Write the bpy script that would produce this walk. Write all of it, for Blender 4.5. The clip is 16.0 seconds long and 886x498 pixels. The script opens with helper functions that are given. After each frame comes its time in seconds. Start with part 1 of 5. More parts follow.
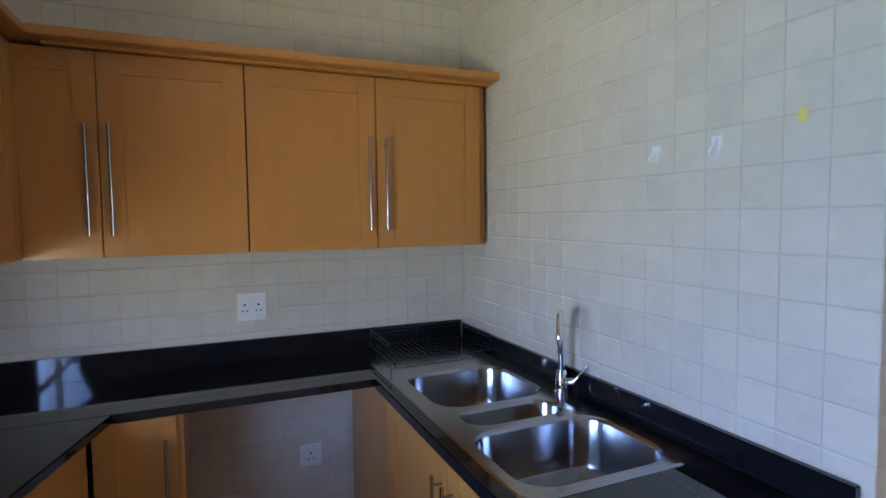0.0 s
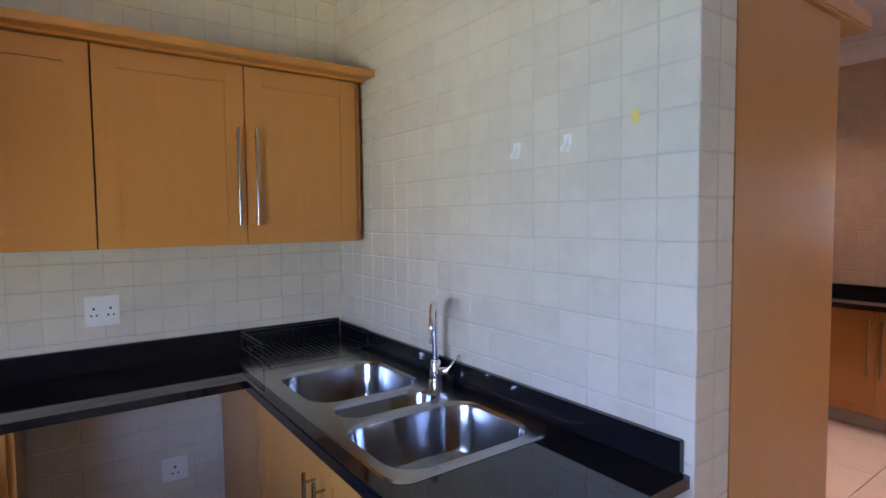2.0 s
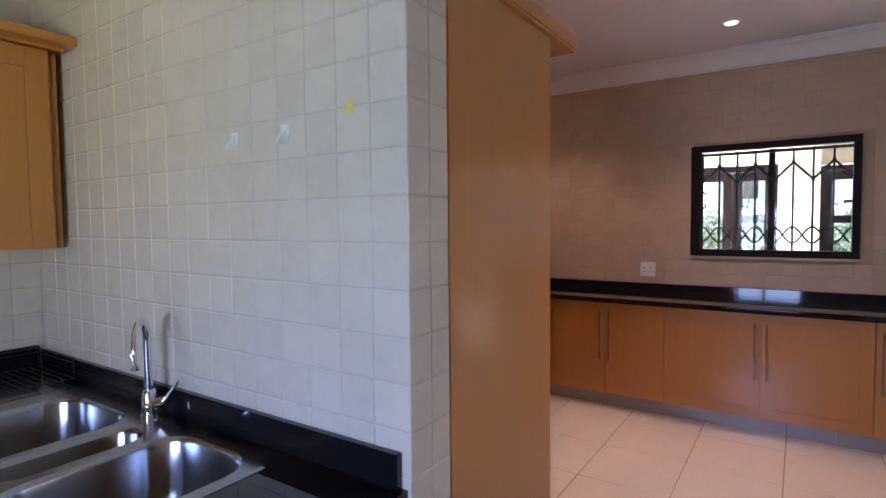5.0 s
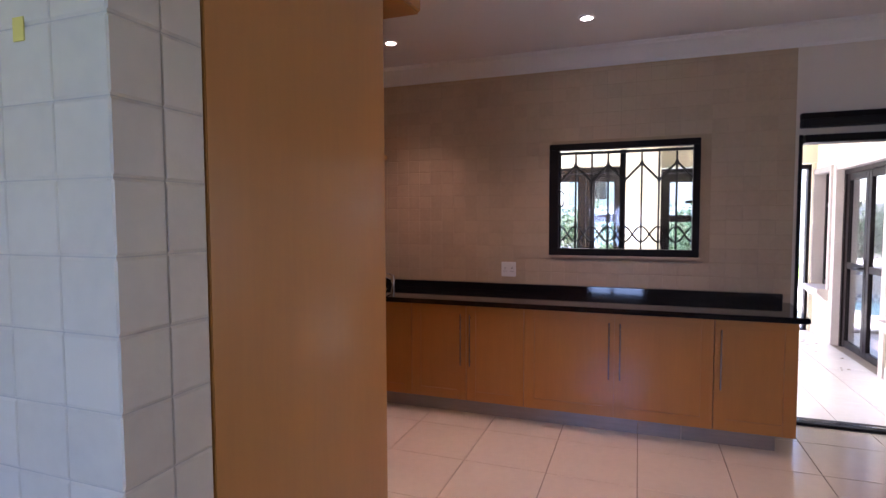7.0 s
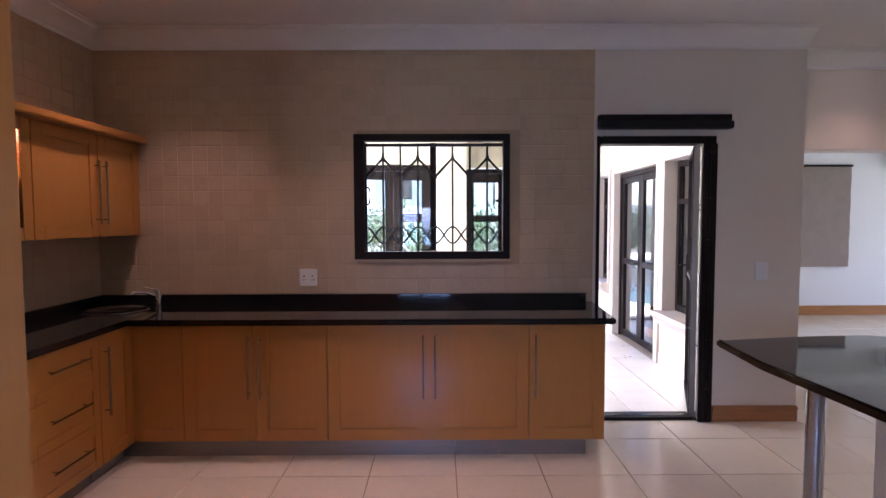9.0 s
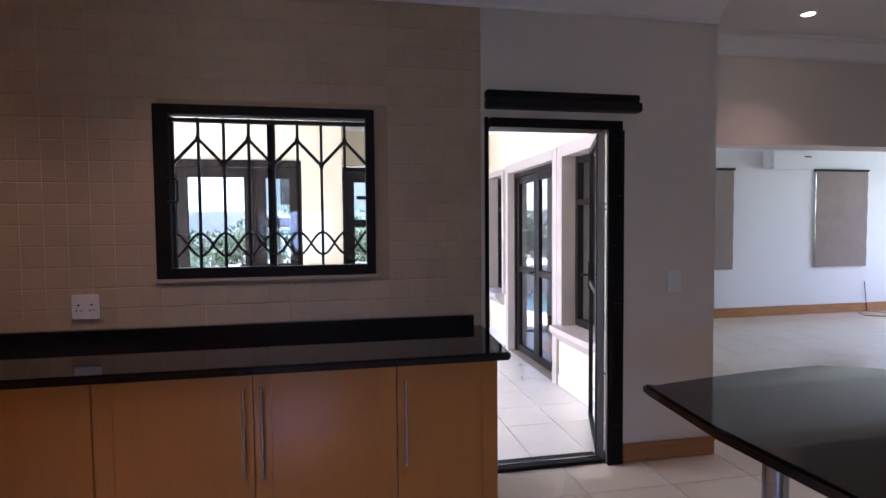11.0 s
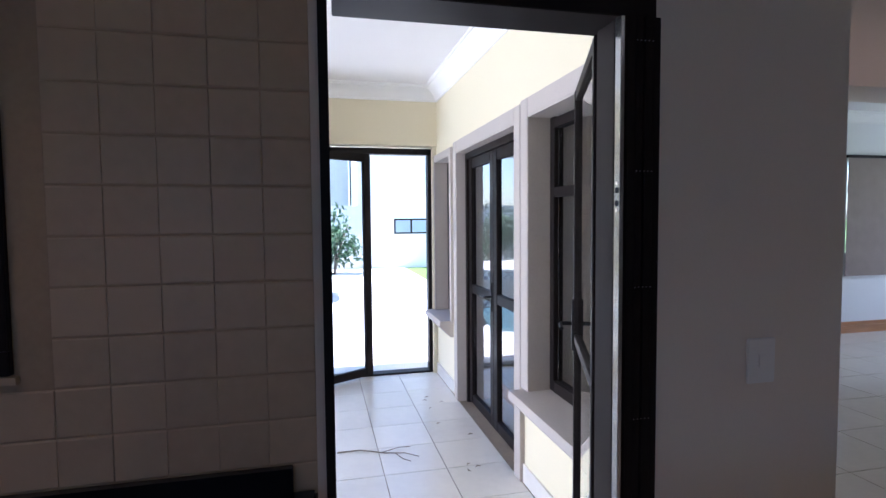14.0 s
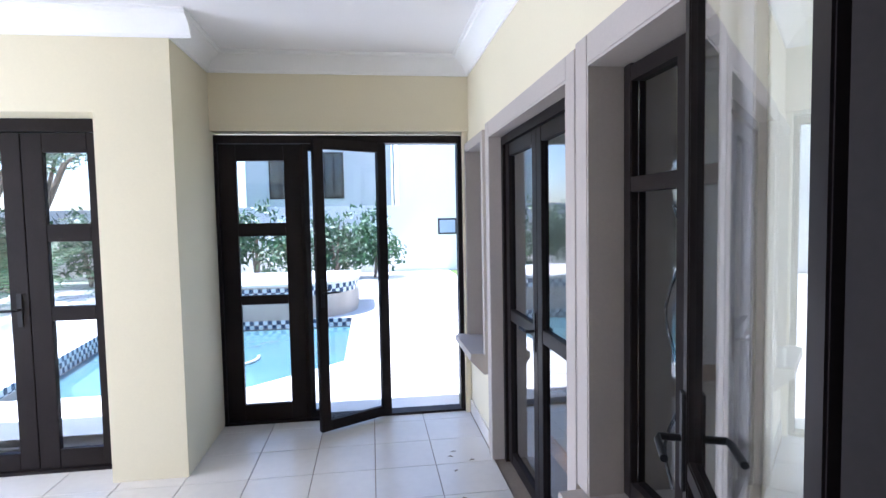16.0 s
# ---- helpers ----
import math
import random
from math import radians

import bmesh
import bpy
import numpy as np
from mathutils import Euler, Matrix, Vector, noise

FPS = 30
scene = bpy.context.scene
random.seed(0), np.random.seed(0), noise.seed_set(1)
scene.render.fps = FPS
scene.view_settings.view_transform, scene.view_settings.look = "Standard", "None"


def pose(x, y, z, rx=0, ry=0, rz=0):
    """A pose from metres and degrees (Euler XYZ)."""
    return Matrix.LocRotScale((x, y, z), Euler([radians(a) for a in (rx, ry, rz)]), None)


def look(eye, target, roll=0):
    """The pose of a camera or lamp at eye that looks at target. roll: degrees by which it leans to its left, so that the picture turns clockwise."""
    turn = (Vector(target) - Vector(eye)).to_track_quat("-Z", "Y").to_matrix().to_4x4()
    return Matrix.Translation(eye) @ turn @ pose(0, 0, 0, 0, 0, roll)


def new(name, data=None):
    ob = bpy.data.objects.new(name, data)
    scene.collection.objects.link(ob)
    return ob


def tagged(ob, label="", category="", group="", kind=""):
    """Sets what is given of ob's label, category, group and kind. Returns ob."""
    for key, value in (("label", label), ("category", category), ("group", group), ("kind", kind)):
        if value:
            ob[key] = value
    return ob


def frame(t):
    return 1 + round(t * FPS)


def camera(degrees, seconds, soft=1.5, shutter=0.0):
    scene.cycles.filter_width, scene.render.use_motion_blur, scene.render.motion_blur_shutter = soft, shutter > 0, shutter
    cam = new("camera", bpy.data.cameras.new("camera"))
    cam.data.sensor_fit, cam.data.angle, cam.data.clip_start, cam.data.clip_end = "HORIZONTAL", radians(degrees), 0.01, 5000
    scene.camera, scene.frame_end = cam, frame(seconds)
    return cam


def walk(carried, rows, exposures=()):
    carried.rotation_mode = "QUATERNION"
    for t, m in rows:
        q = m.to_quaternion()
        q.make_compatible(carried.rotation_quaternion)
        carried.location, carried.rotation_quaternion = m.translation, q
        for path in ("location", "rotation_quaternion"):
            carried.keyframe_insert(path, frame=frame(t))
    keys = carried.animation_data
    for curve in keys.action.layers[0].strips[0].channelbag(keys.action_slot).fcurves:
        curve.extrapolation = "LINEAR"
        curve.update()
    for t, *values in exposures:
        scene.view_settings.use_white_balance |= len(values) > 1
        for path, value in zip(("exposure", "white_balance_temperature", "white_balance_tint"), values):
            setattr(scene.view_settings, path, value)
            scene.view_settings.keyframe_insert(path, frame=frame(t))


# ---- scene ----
cam = camera(79.3, 16.0)
PATH = [
    (0, (0.469, 0.318, 1.562), (1.256, 2.152, 1.44), -0.7),
    (0.5, (0.473, 0.309, 1.558), (1.371, 2.092, 1.435), -0.9),
    (1, (0.472, 0.304, 1.543), (1.464, 2.037, 1.424), -0.7),
    (1.5, (0.481, 0.294, 1.533), (1.554, 1.977, 1.416), -0.7),
    (2, (0.498, 0.281, 1.524), (1.655, 1.909, 1.412), -0.6),
    (2.5, (0.516, 0.272, 1.52), (1.753, 1.84, 1.412), -0.5),
    (3, (0.545, 0.262, 1.512), (1.876, 1.752, 1.41), -0.5),
    (3.5, (0.59, 0.242, 1.511), (2.021, 1.636, 1.408), -0.5),
    (4, (0.636, 0.231, 1.505), (2.163, 1.52, 1.408), -0.6),
    (6.5, (1.067, 0.246, 1.512), (2.887, 1.068, 1.401), -0.2),
    (7, (1.188, 0.299, 1.513), (3.063, 0.984, 1.402), -0.2),
    (7.5, (1.29, 0.331, 1.512), (3.215, 0.863, 1.402), -0.1),
    (8, (1.445, 0.363, 1.511), (3.412, 0.707, 1.396), -0.2),
    (8.5, (1.612, 0.365, 1.511), (3.602, 0.528, 1.396), -0.2),
    (9, (1.768, 0.369, 1.509), (3.765, 0.36, 1.396), -0.2),
    (9.5, (1.945, 0.32, 1.511), (3.938, 0.188, 1.397), -0.2),
    (12, (3.237, -0.176, 1.472), (5.181, -0.637, 1.377), -0.5),
    (12.5, (3.532, -0.314, 1.491), (5.47, -0.793, 1.383), -0.4),
    (13, (3.839, -0.457, 1.489), (5.778, -0.935, 1.379), -0.6),
    (13.5, (4.138, -0.588, 1.509), (6.078, -1.061, 1.403), -0.5),
    (14, (4.396, -0.758, 1.53), (6.341, -1.211, 1.42), -0.5),
    (14.5, (4.653, -0.866, 1.551), (6.601, -1.307, 1.442), -0.6),
    (15, (4.917, -0.961, 1.577), (6.871, -1.374, 1.465), -0.8),
    (15.5, (5.157, -1.049, 1.585), (7.12, -1.412, 1.466), -0.9),
    (16, (5.368, -1.129, 1.571), (7.347, -1.393, 1.456), -1.1),
]
EXPOSURES = [(0, 3.5, 5600, 24), (3.5, 3.7, 6200, 31), (5, 3.45, 6050, 30), (7, 3.2, 5950, 30), (9.5, 3.05, 5750, 29), (12, 2.25, 5500, 24), (13, 2.1, 5400, 22), (14.0, 2.05, 5300, 19), (15, 1.95, 5300, 18), (16, 1.75, 5300, 18)]
walk(cam, [(t, look(eye, target, roll)) for t, eye, target, roll in PATH], EXPOSURES)

# ---- daylight and lamps ----
SUN_EL, SUN_AZ = 66.0, 84.0      # elevation; azimuth of the sun from +x towards +y
world = bpy.data.worlds.new("sky")
scene.world = world
world.use_nodes = True
wn = world.node_tree
sky = wn.nodes.new("ShaderNodeTexSky")
sky.sky_type, sky.sun_disc = "NISHITA", False
sky.sun_elevation, sky.sun_rotation = radians(SUN_EL), radians(90 - SUN_AZ)
wn.links.new(sky.outputs[0], wn.nodes["Background"].inputs[0])
wn.nodes["Background"].inputs[1].default_value = 0.15
sd = Vector((math.cos(radians(SUN_EL)) * math.cos(radians(SUN_AZ)), math.cos(radians(SUN_EL)) * math.sin(radians(SUN_AZ)), math.sin(radians(SUN_EL))))
sun = new("sun", bpy.data.lights.new("sun", "SUN"))
sun.data.energy, sun.data.angle, sun.data.color = 5.0, radians(0.53), (1, 0.95, 0.87)
sun.matrix_world = look(sd * 30, (0, 0, 0))


def area_lamp(name, eye, target, w, h, watts, color):
    ob = new(name, bpy.data.lights.new(name, "AREA"))
    ob.data.shape, ob.data.size, ob.data.size_y, ob.data.energy, ob.data.color = "RECTANGLE", w, h, watts, color
    ob.matrix_world = look(eye, target)
    return ob


# sky and garden light in the window opening of the scullery
area_lamp("scullery_window_light", (-0.80, 0.75, 1.36), (1.2, 1.2, 0.5), 1.15, 0.8, 4.1, (0.34, 0.55, 1.0))
garden = area_lamp("scullery_garden_light", (-0.81, 0.75, 1.30), (0.5, 2.3, 2.6), 1.1, 0.7, 0.95, (1.0, 0.86, 0.13))
garden.data.spread = radians(95)
# fill lamp added in an opening assumed in the unseen north wall
area_lamp("sunroom_fill_light", (7.4, 4.27, 1.25), (7.6, 0, 1.25), 2.3, 2.0, 66, (0.92, 0.94, 1.0))
# fill lamp added at an assumed opening in the living room's unseen end wall
area_lamp("living_fill_light", (8.2, -10.42, 1.5), (8.2, 0, 1.2), 2.4, 1.7, 10, (0.88, 0.92, 1.0))

# ---- materials ----
def mat(name, base, rough=0.5, metal=0.0, var=0.12, scale=6.0, fine=60.0, bump=0.0, stretch=(1, 1, 1), coat=0.0, spec=0.5, second=None, rand=0.0, objspace=True):
    m = bpy.data.materials.new(name)
    m.use_nodes = True
    nt = m.node_tree
    p = nt.nodes["Principled BSDF"]
    L = nt.links.new
    tc = nt.nodes.new("ShaderNodeTexCoord")
    mp = nt.nodes.new("ShaderNodeMapping")
    mp.inputs["Scale"].default_value = stretch
    geo = nt.nodes.new("ShaderNodeNewGeometry")
    L(geo.outputs["Position"], mp.inputs["Vector"])
    n1 = nt.nodes.new("ShaderNodeTexNoise")
    n1.inputs["Scale"].default_value, n1.inputs["Detail"].default_value = scale, 5
    n2 = nt.nodes.new("ShaderNodeTexNoise")
    n2.inputs["Scale"].default_value, n2.inputs["Detail"].default_value = fine, 3
    L(mp.outputs[0], n1.inputs["Vector"])
    L(mp.outputs[0], n2.inputs["Vector"])
    mix = nt.nodes.new("ShaderNodeMath")
    mix.operation = "MULTIPLY_ADD"
    L(n2.outputs[0], mix.inputs[0])
    mix.inputs[1].default_value = 0.4
    add = nt.nodes.new("ShaderNodeMath")
    add.operation = "MULTIPLY"
    L(n1.outputs[0], add.inputs[0])
    add.inputs[1].default_value = 0.6
    L(add.outputs[0], mix.inputs[2])
    fac = mix.outputs[0]
    if rand:
        oi = nt.nodes.new("ShaderNodeObjectInfo")
        r2 = nt.nodes.new("ShaderNodeMath")
        r2.operation = "ADD"
        L(oi.outputs["Random"], r2.inputs[0])
        L(geo.outputs["Random Per Island"], r2.inputs[1])
        fr = nt.nodes.new("ShaderNodeMath")
        fr.operation = "FRACT"
        L(r2.outputs[0], fr.inputs[0])
        r3 = nt.nodes.new("ShaderNodeMath")
        r3.operation = "MULTIPLY_ADD"
        L(fr.outputs[0], r3.inputs[0])
        r3.inputs[1].default_value = rand
        L(fac, r3.inputs[2])
        fac = r3.outputs[0]
    ramp = nt.nodes.new("ShaderNodeValToRGB")
    b = base
    d = second or tuple(c * (1 - var) for c in base)
    e = tuple(min(1, c * (1 + var)) for c in base)
    ramp.color_ramp.elements[0].position, ramp.color_ramp.elements[0].color = 0.3, (*d, 1)
    ramp.color_ramp.elements[1].position, ramp.color_ramp.elements[1].color = 0.72, (*e, 1)
    L(fac, ramp.inputs[0])
    L(ramp.outputs[0], p.inputs["Base Color"])
    rr = nt.nodes.new("ShaderNodeMapRange")
    rr.inputs["To Min"].default_value, rr.inputs["To Max"].default_value = max(0.02, rough * 0.85), min(1, rough * 1.2)
    L(n1.outputs[0], rr.inputs["Value"])
    L(rr.outputs[0], p.inputs["Roughness"])
    p.inputs["Metallic"].default_value = metal
    p.inputs["Coat Weight"].default_value = coat
    p.inputs["Coat Roughness"].default_value = 0.12
    p.inputs["Specular IOR Level"].default_value = spec
    if bump:
        bp = nt.nodes.new("ShaderNodeBump")
        bp.inputs["Strength"].default_value, bp.inputs["Distance"].default_value = bump, 0.004
        L(mix.outputs[0], bp.inputs["Height"])
        L(bp.outputs[0], p.inputs["Normal"])
    return m


def glass_mat(name, tint=(0.78, 0.82, 0.84)):
    m = bpy.data.materials.new(name)
    m.use_nodes = True
    p = m.node_tree.nodes["Principled BSDF"]
    p.inputs["Base Color"].default_value = (*tint, 1)
    p.inputs["Roughness"].default_value = 0.0
    p.inputs["Transmission Weight"].default_value = 1.0
    p.inputs["IOR"].default_value = 1.45
    return m


def glow_mat(name, color, strength):
    m = bpy.data.materials.new(name)
    m.use_nodes = True
    p = m.node_tree.nodes["Principled BSDF"]
    p.inputs["Base Color"].default_value = (0.8, 0.8, 0.8, 1)
    p.inputs["Emission Color"].default_value = (*color, 1)
    p.inputs["Emission Strength"].default_value = strength
    return m


M_TILE = mat("glazed_wall_tile", (0.61, 0.56, 0.46), 0.42, var=0.07, scale=9, fine=30, bump=0.7, rand=0.22)
# the kitchen's copy of the tile, dim warm light put into its colour
M_TILE_DIMLIT = mat("beige_wall_tile_dimlit", (0.48, 0.365, 0.24), 0.42, var=0.10, scale=4, fine=30, bump=0.35, rand=0.25)
M_GROUT = mat("wall_grout", (0.52, 0.49, 0.42), 0.9, var=0.1, scale=8, bump=0.3)
# kitchen grout, with the same dim warm light in its colour
M_GROUT_DIMLIT = mat("beige_grout_dimlit", (0.42, 0.32, 0.21), 0.9, var=0.1, scale=8, bump=0.3)
M_FTILE = mat("cream_floor_tile", (0.70, 0.62, 0.50), 0.13, var=0.05, scale=2.5, fine=18, rand=0.15)
M_STILE = mat("sunroom_floor_tile", (0.66, 0.62, 0.56), 0.24, var=0.06, scale=2.5, fine=18, rand=0.2)
M_FGROUT = mat("floor_grout", (0.26, 0.21, 0.16), 0.9, var=0.15)
M_PLASTER = mat("white_wall_paint", (0.76, 0.69, 0.60), 0.7, var=0.025, scale=1.5, fine=90, bump=0.08)
M_LIVING = mat("living_wall_paint", (0.80, 0.80, 0.79), 0.7, var=0.02, scale=1.5, fine=90, bump=0.08)
M_CREAM = mat("cream_wall_paint", (0.71, 0.64, 0.46), 0.72, var=0.03, scale=1.5, fine=70, bump=0.12)
M_TAUPE = mat("taupe_surround_paint", (0.42, 0.37, 0.33), 0.75, var=0.06, scale=3, fine=70, bump=0.15)
M_CEIL = mat("ceiling_paint", (0.80, 0.78, 0.77), 0.8, var=0.02, scale=1, fine=60, bump=0.04)
M_CORNICE = mat("cornice_plaster", (0.84, 0.83, 0.81), 0.6, var=0.02)
M_BEECH = mat("beech_veneer", (0.475, 0.203, 0.042), 0.30, var=0.06, scale=3, fine=14, stretch=(5.0, 5.0, 0.45), coat=0.25)
M_BEECH_H = mat("beech_veneer_rail", (0.475, 0.203, 0.042), 0.30, var=0.06, scale=3, fine=14, stretch=(0.6, 0.6, 6.0), coat=0.25)
M_SKIRT = mat("stained_wood_skirting", (0.42, 0.19, 0.065), 0.35, var=0.25, scale=6, fine=50, stretch=(0.6, 0.6, 9), coat=0.2)
M_GRANITE = mat("black_granite", (0.008, 0.008, 0.010), 0.045, var=0.6, scale=90, fine=260, spec=0.55)
M_STEEL = mat("brushed_steel", (0.38, 0.39, 0.41), 0.17, metal=1.0, var=0.10, scale=5, fine=120, stretch=(1, 10, 10))
M_CHROME = mat("chrome", (0.82, 0.82, 0.84), 0.06, metal=1.0, var=0.03)
M_BRONZE = mat("bronze_aluminium", (0.015, 0.011, 0.010), 0.48, metal=0.0, spec=0.12, var=0.2, scale=5, fine=80)
M_BLACK = mat("black_steel", (0.010, 0.009, 0.009), 0.5, metal=0.0, spec=0.3, var=0.2)
M_BLACKWIRE = mat("black_coated_wire", (0.014, 0.014, 0.016), 0.4, var=0.2)
M_PLASTIC = mat("white_plastic", (0.80, 0.80, 0.78), 0.35, var=0.02)
M_HOLE = mat("dark_slot", (0.01, 0.01, 0.01), 0.8, var=0.1)
M_YELLOW = mat("yellow_sticker", (0.74, 0.62, 0.16), 0.6, var=0.05)
M_BLIND = mat("taupe_blind_fabric", (0.30, 0.24, 0.21), 0.9, var=0.10, scale=8, fine=200, bump=0.3)
M_KICK = mat("aluminium_kickboard", (0.30, 0.28, 0.27), 0.35, metal=0.6, var=0.1, stretch=(0.4, 0.4, 8))
M_GLASS = glass_mat("clear_glass")
# pale blue colour stands in for the sky's reflection in the panes
M_SKYPANE = mat("pane_painted_sky_reflection", (0.34, 0.40, 0.47), 0.08, var=0.1, scale=1.5)
M_WATER = mat("pool_water", (0.09, 0.19, 0.22), 0.04, var=0.15, scale=1.5, fine=9, bump=0.5)
M_PAVE = mat("pale_paving", (0.72, 0.69, 0.63), 0.8, var=0.08, scale=1.2, fine=40, bump=0.2)
M_GRASS = mat("lawn_grass", (0.10, 0.17, 0.03), 0.9, var=0.35, scale=3, fine=80, bump=0.6)
M_MOS_A = mat("dark_mosaic", (0.03, 0.05, 0.10), 0.2, var=0.3, rand=0.3)
M_MOS_B = mat("pale_mosaic", (0.62, 0.66, 0.68), 0.2, var=0.1, rand=0.3)
M_STONE = mat("raised_pool_stone", (0.45, 0.38, 0.32), 0.8, var=0.2, scale=4, bump=0.4)
M_LEAF = mat("hedge_leaf", (0.032, 0.075, 0.028), 0.5, var=0.45, scale=3, fine=30, rand=0.5)
M_PALM = mat("cycad_frond", (0.05, 0.12, 0.04), 0.45, var=0.35, scale=3, fine=30, rand=0.4)
M_BARK = mat("grey_bark", (0.16, 0.12, 0.09), 0.9, var=0.3, scale=6, fine=40, stretch=(3, 3, 0.5), bump=0.6)
M_HOUSE = mat("white_house_render", (0.78, 0.77, 0.74), 0.85, var=0.03, scale=0.8, fine=50, bump=0.15)
M_HOUSE_B = mat("grey_house_render", (0.50, 0.52, 0.54), 0.85, var=0.04, scale=0.8, fine=50, bump=0.15)
M_ROOF = mat("roof_tile", (0.16, 0.12, 0.10), 0.85, var=0.2)
M_TWIG = mat("dry_twig", (0.20, 0.16, 0.11), 0.9, var=0.3)
M_LAMP = glow_mat("lamp_glow", (1.0, 0.86, 0.70), 5)
M_LAMP_OFF = mat("lamp_glass", (0.7, 0.7, 0.68), 0.3, var=0.03)

# ---- mesh helpers ----
def finish(name, bm, material, smooth=False):
    bmesh.ops.recalc_face_normals(bm, faces=bm.faces)
    me = bpy.data.meshes.new(name)
    bm.to_mesh(me)
    bm.free()
    me.materials.append(material)
    if smooth:
        me.polygons.foreach_set("use_smooth", [True] * len(me.polygons))
        me.set_sharp_from_angle(angle=radians(40))
    return me


def where(ob):
    return Vector(ob.location) + (where(ob.parent) if ob.parent else Vector())


def thing(name, at, label, category, group="", kind=""):
    ob = new(name)
    ob.location = at
    ob.empty_display_size = 0.05
    return tagged(ob, label, category, group, kind)


def part(name, bm, material, parent, label="", smooth=False, kind=""):
    """The bmesh, in world metres, as one mesh object under parent."""
    bmesh.ops.translate(bm, verts=bm.verts, vec=-where(parent))
    ob = new(name, finish(name, bm, material, smooth))
    ob.parent = parent
    return tagged(ob, label, "", "", kind)


def solid(name, bm, material, label="", category="", kind="", group="", smooth=False):
    """The bmesh as one top-level mesh object with its origin at its base."""
    lo = [min(v.co[i] for v in bm.verts) for i in range(3)]
    hi = [max(v.co[i] for v in bm.verts) for i in range(3)]
    at = Vector(((lo[0] + hi[0]) / 2, (lo[1] + hi[1]) / 2, lo[2]))
    bmesh.ops.translate(bm, verts=bm.verts, vec=-at)
    ob = new(name, finish(name, bm, material, smooth))
    ob.location = at
    return tagged(ob, label, category, group, kind)


def box(bm, x0, x1, y0, y1, z0, z1, bevel=0.0):
    r = bmesh.ops.create_cube(bm, size=1, matrix=Matrix.LocRotScale(((x0 + x1) / 2, (y0 + y1) / 2, (z0 + z1) / 2), None, (abs(x1 - x0), abs(y1 - y0), abs(z1 - z0))))
    if bevel:
        edges = list({e for v in r["verts"] for e in v.link_edges})
        bmesh.ops.bevel(bm, geom=edges, offset=bevel, segments=2, affect="EDGES", clamp_overlap=True)
    return bm


def B(*a, bevel=0.0):
    return box(bmesh.new(), *a, bevel=bevel)


class Face:
    """A plane with an origin, a right hand u, up v and an outward n; boxes are given in u, v, n."""

    def __init__(self, o, u, n):
        self.o, self.u, self.n = Vector(o), Vector(u).normalized(), Vector(n).normalized()

    def at(self, u, v, n):
        return self.o + self.u * u + Vector((0, 0, v)) + self.n * n

    def box(self, bm, u0, u1, v0, v1, n0, n1, bevel=0.0):
        m = Matrix((self.u, (0, 0, 1), self.n)).transposed().to_4x4()
        m.translation = self.at((u0 + u1) / 2, (v0 + v1) / 2, (n0 + n1) / 2)
        r = bmesh.ops.create_cube(bm, size=1, matrix=m @ Matrix.Diagonal((abs(u1 - u0), abs(v1 - v0), abs(n1 - n0), 1)))
        if bevel:
            bmesh.ops.bevel(bm, geom=list({e for v in r["verts"] for e in v.link_edges}), offset=bevel, segments=2, affect="EDGES", clamp_overlap=True)
        return bm

    def B(self, *a, bevel=0.0):
        return self.box(bmesh.new(), *a, bevel=bevel)


def tube(bm, pts, r, n=10, caps=True):
    """A round bar along the points."""
    pts = [Vector(p) for p in pts]
    rings = []
    for i, p in enumerate(pts):
        d = (pts[min(i + 1, len(pts) - 1)] - pts[max(i - 1, 0)]).normalized()
        a = d.cross(Vector((0, 0, 1)))
        a = a.normalized() if a.length > 0.05 else d.cross(Vector((1, 0, 0))).normalized()
        b = d.cross(a)
        rad = r[i] if isinstance(r, (list, tuple)) else r
        rings.append([bm.verts.new(p + a * rad * math.cos(k * math.tau / n) + b * rad * math.sin(k * math.tau / n)) for k in range(n)])
    for q, s in zip(rings, rings[1:]):
        for k in range(n):
            bm.faces.new((q[k], q[(k + 1) % n], s[(k + 1) % n], s[k]))
    if caps:
        bm.faces.new(rings[0])
        bm.faces.new(rings[-1])
    return bm


def prism(poly, z0, z1, bevel=0.0):
    bm = bmesh.new()
    f = bm.faces.new([bm.verts.new((x, y, z0)) for x, y in poly])
    r = bmesh.ops.extrude_face_region(bm, geom=[f])
    bmesh.ops.translate(bm, verts=[v for v in r["geom"] if isinstance(v, bmesh.types.BMVert)], vec=(0, 0, z1 - z0))
    if bevel:
        bmesh.ops.bevel(bm, geom=list(bm.edges), offset=bevel, segments=2, affect="EDGES", clamp_overlap=True)
    return bm


# ---- setting: walls, floors, ceilings ----
H = 2.85          # ceiling height
XS, YE = 1.705, 0.952     # sink wall face and end
YB = 2.93         # scullery back wall
XW = 5.665        # kitchen side of the window wall
XO = 5.80         # sunroom side of the window wall
YL = 2.85         # kitchen north wall face
YS = -1.90        # sunroom south wall face
XE = 9.65         # sunroom east front


def wall(name, boxes, material, label, bevel=0.004):
    bm = bmesh.new()
    for b in boxes:
        box(bm, *b)
    return solid(name, bm, material, label, "wall", "structure")


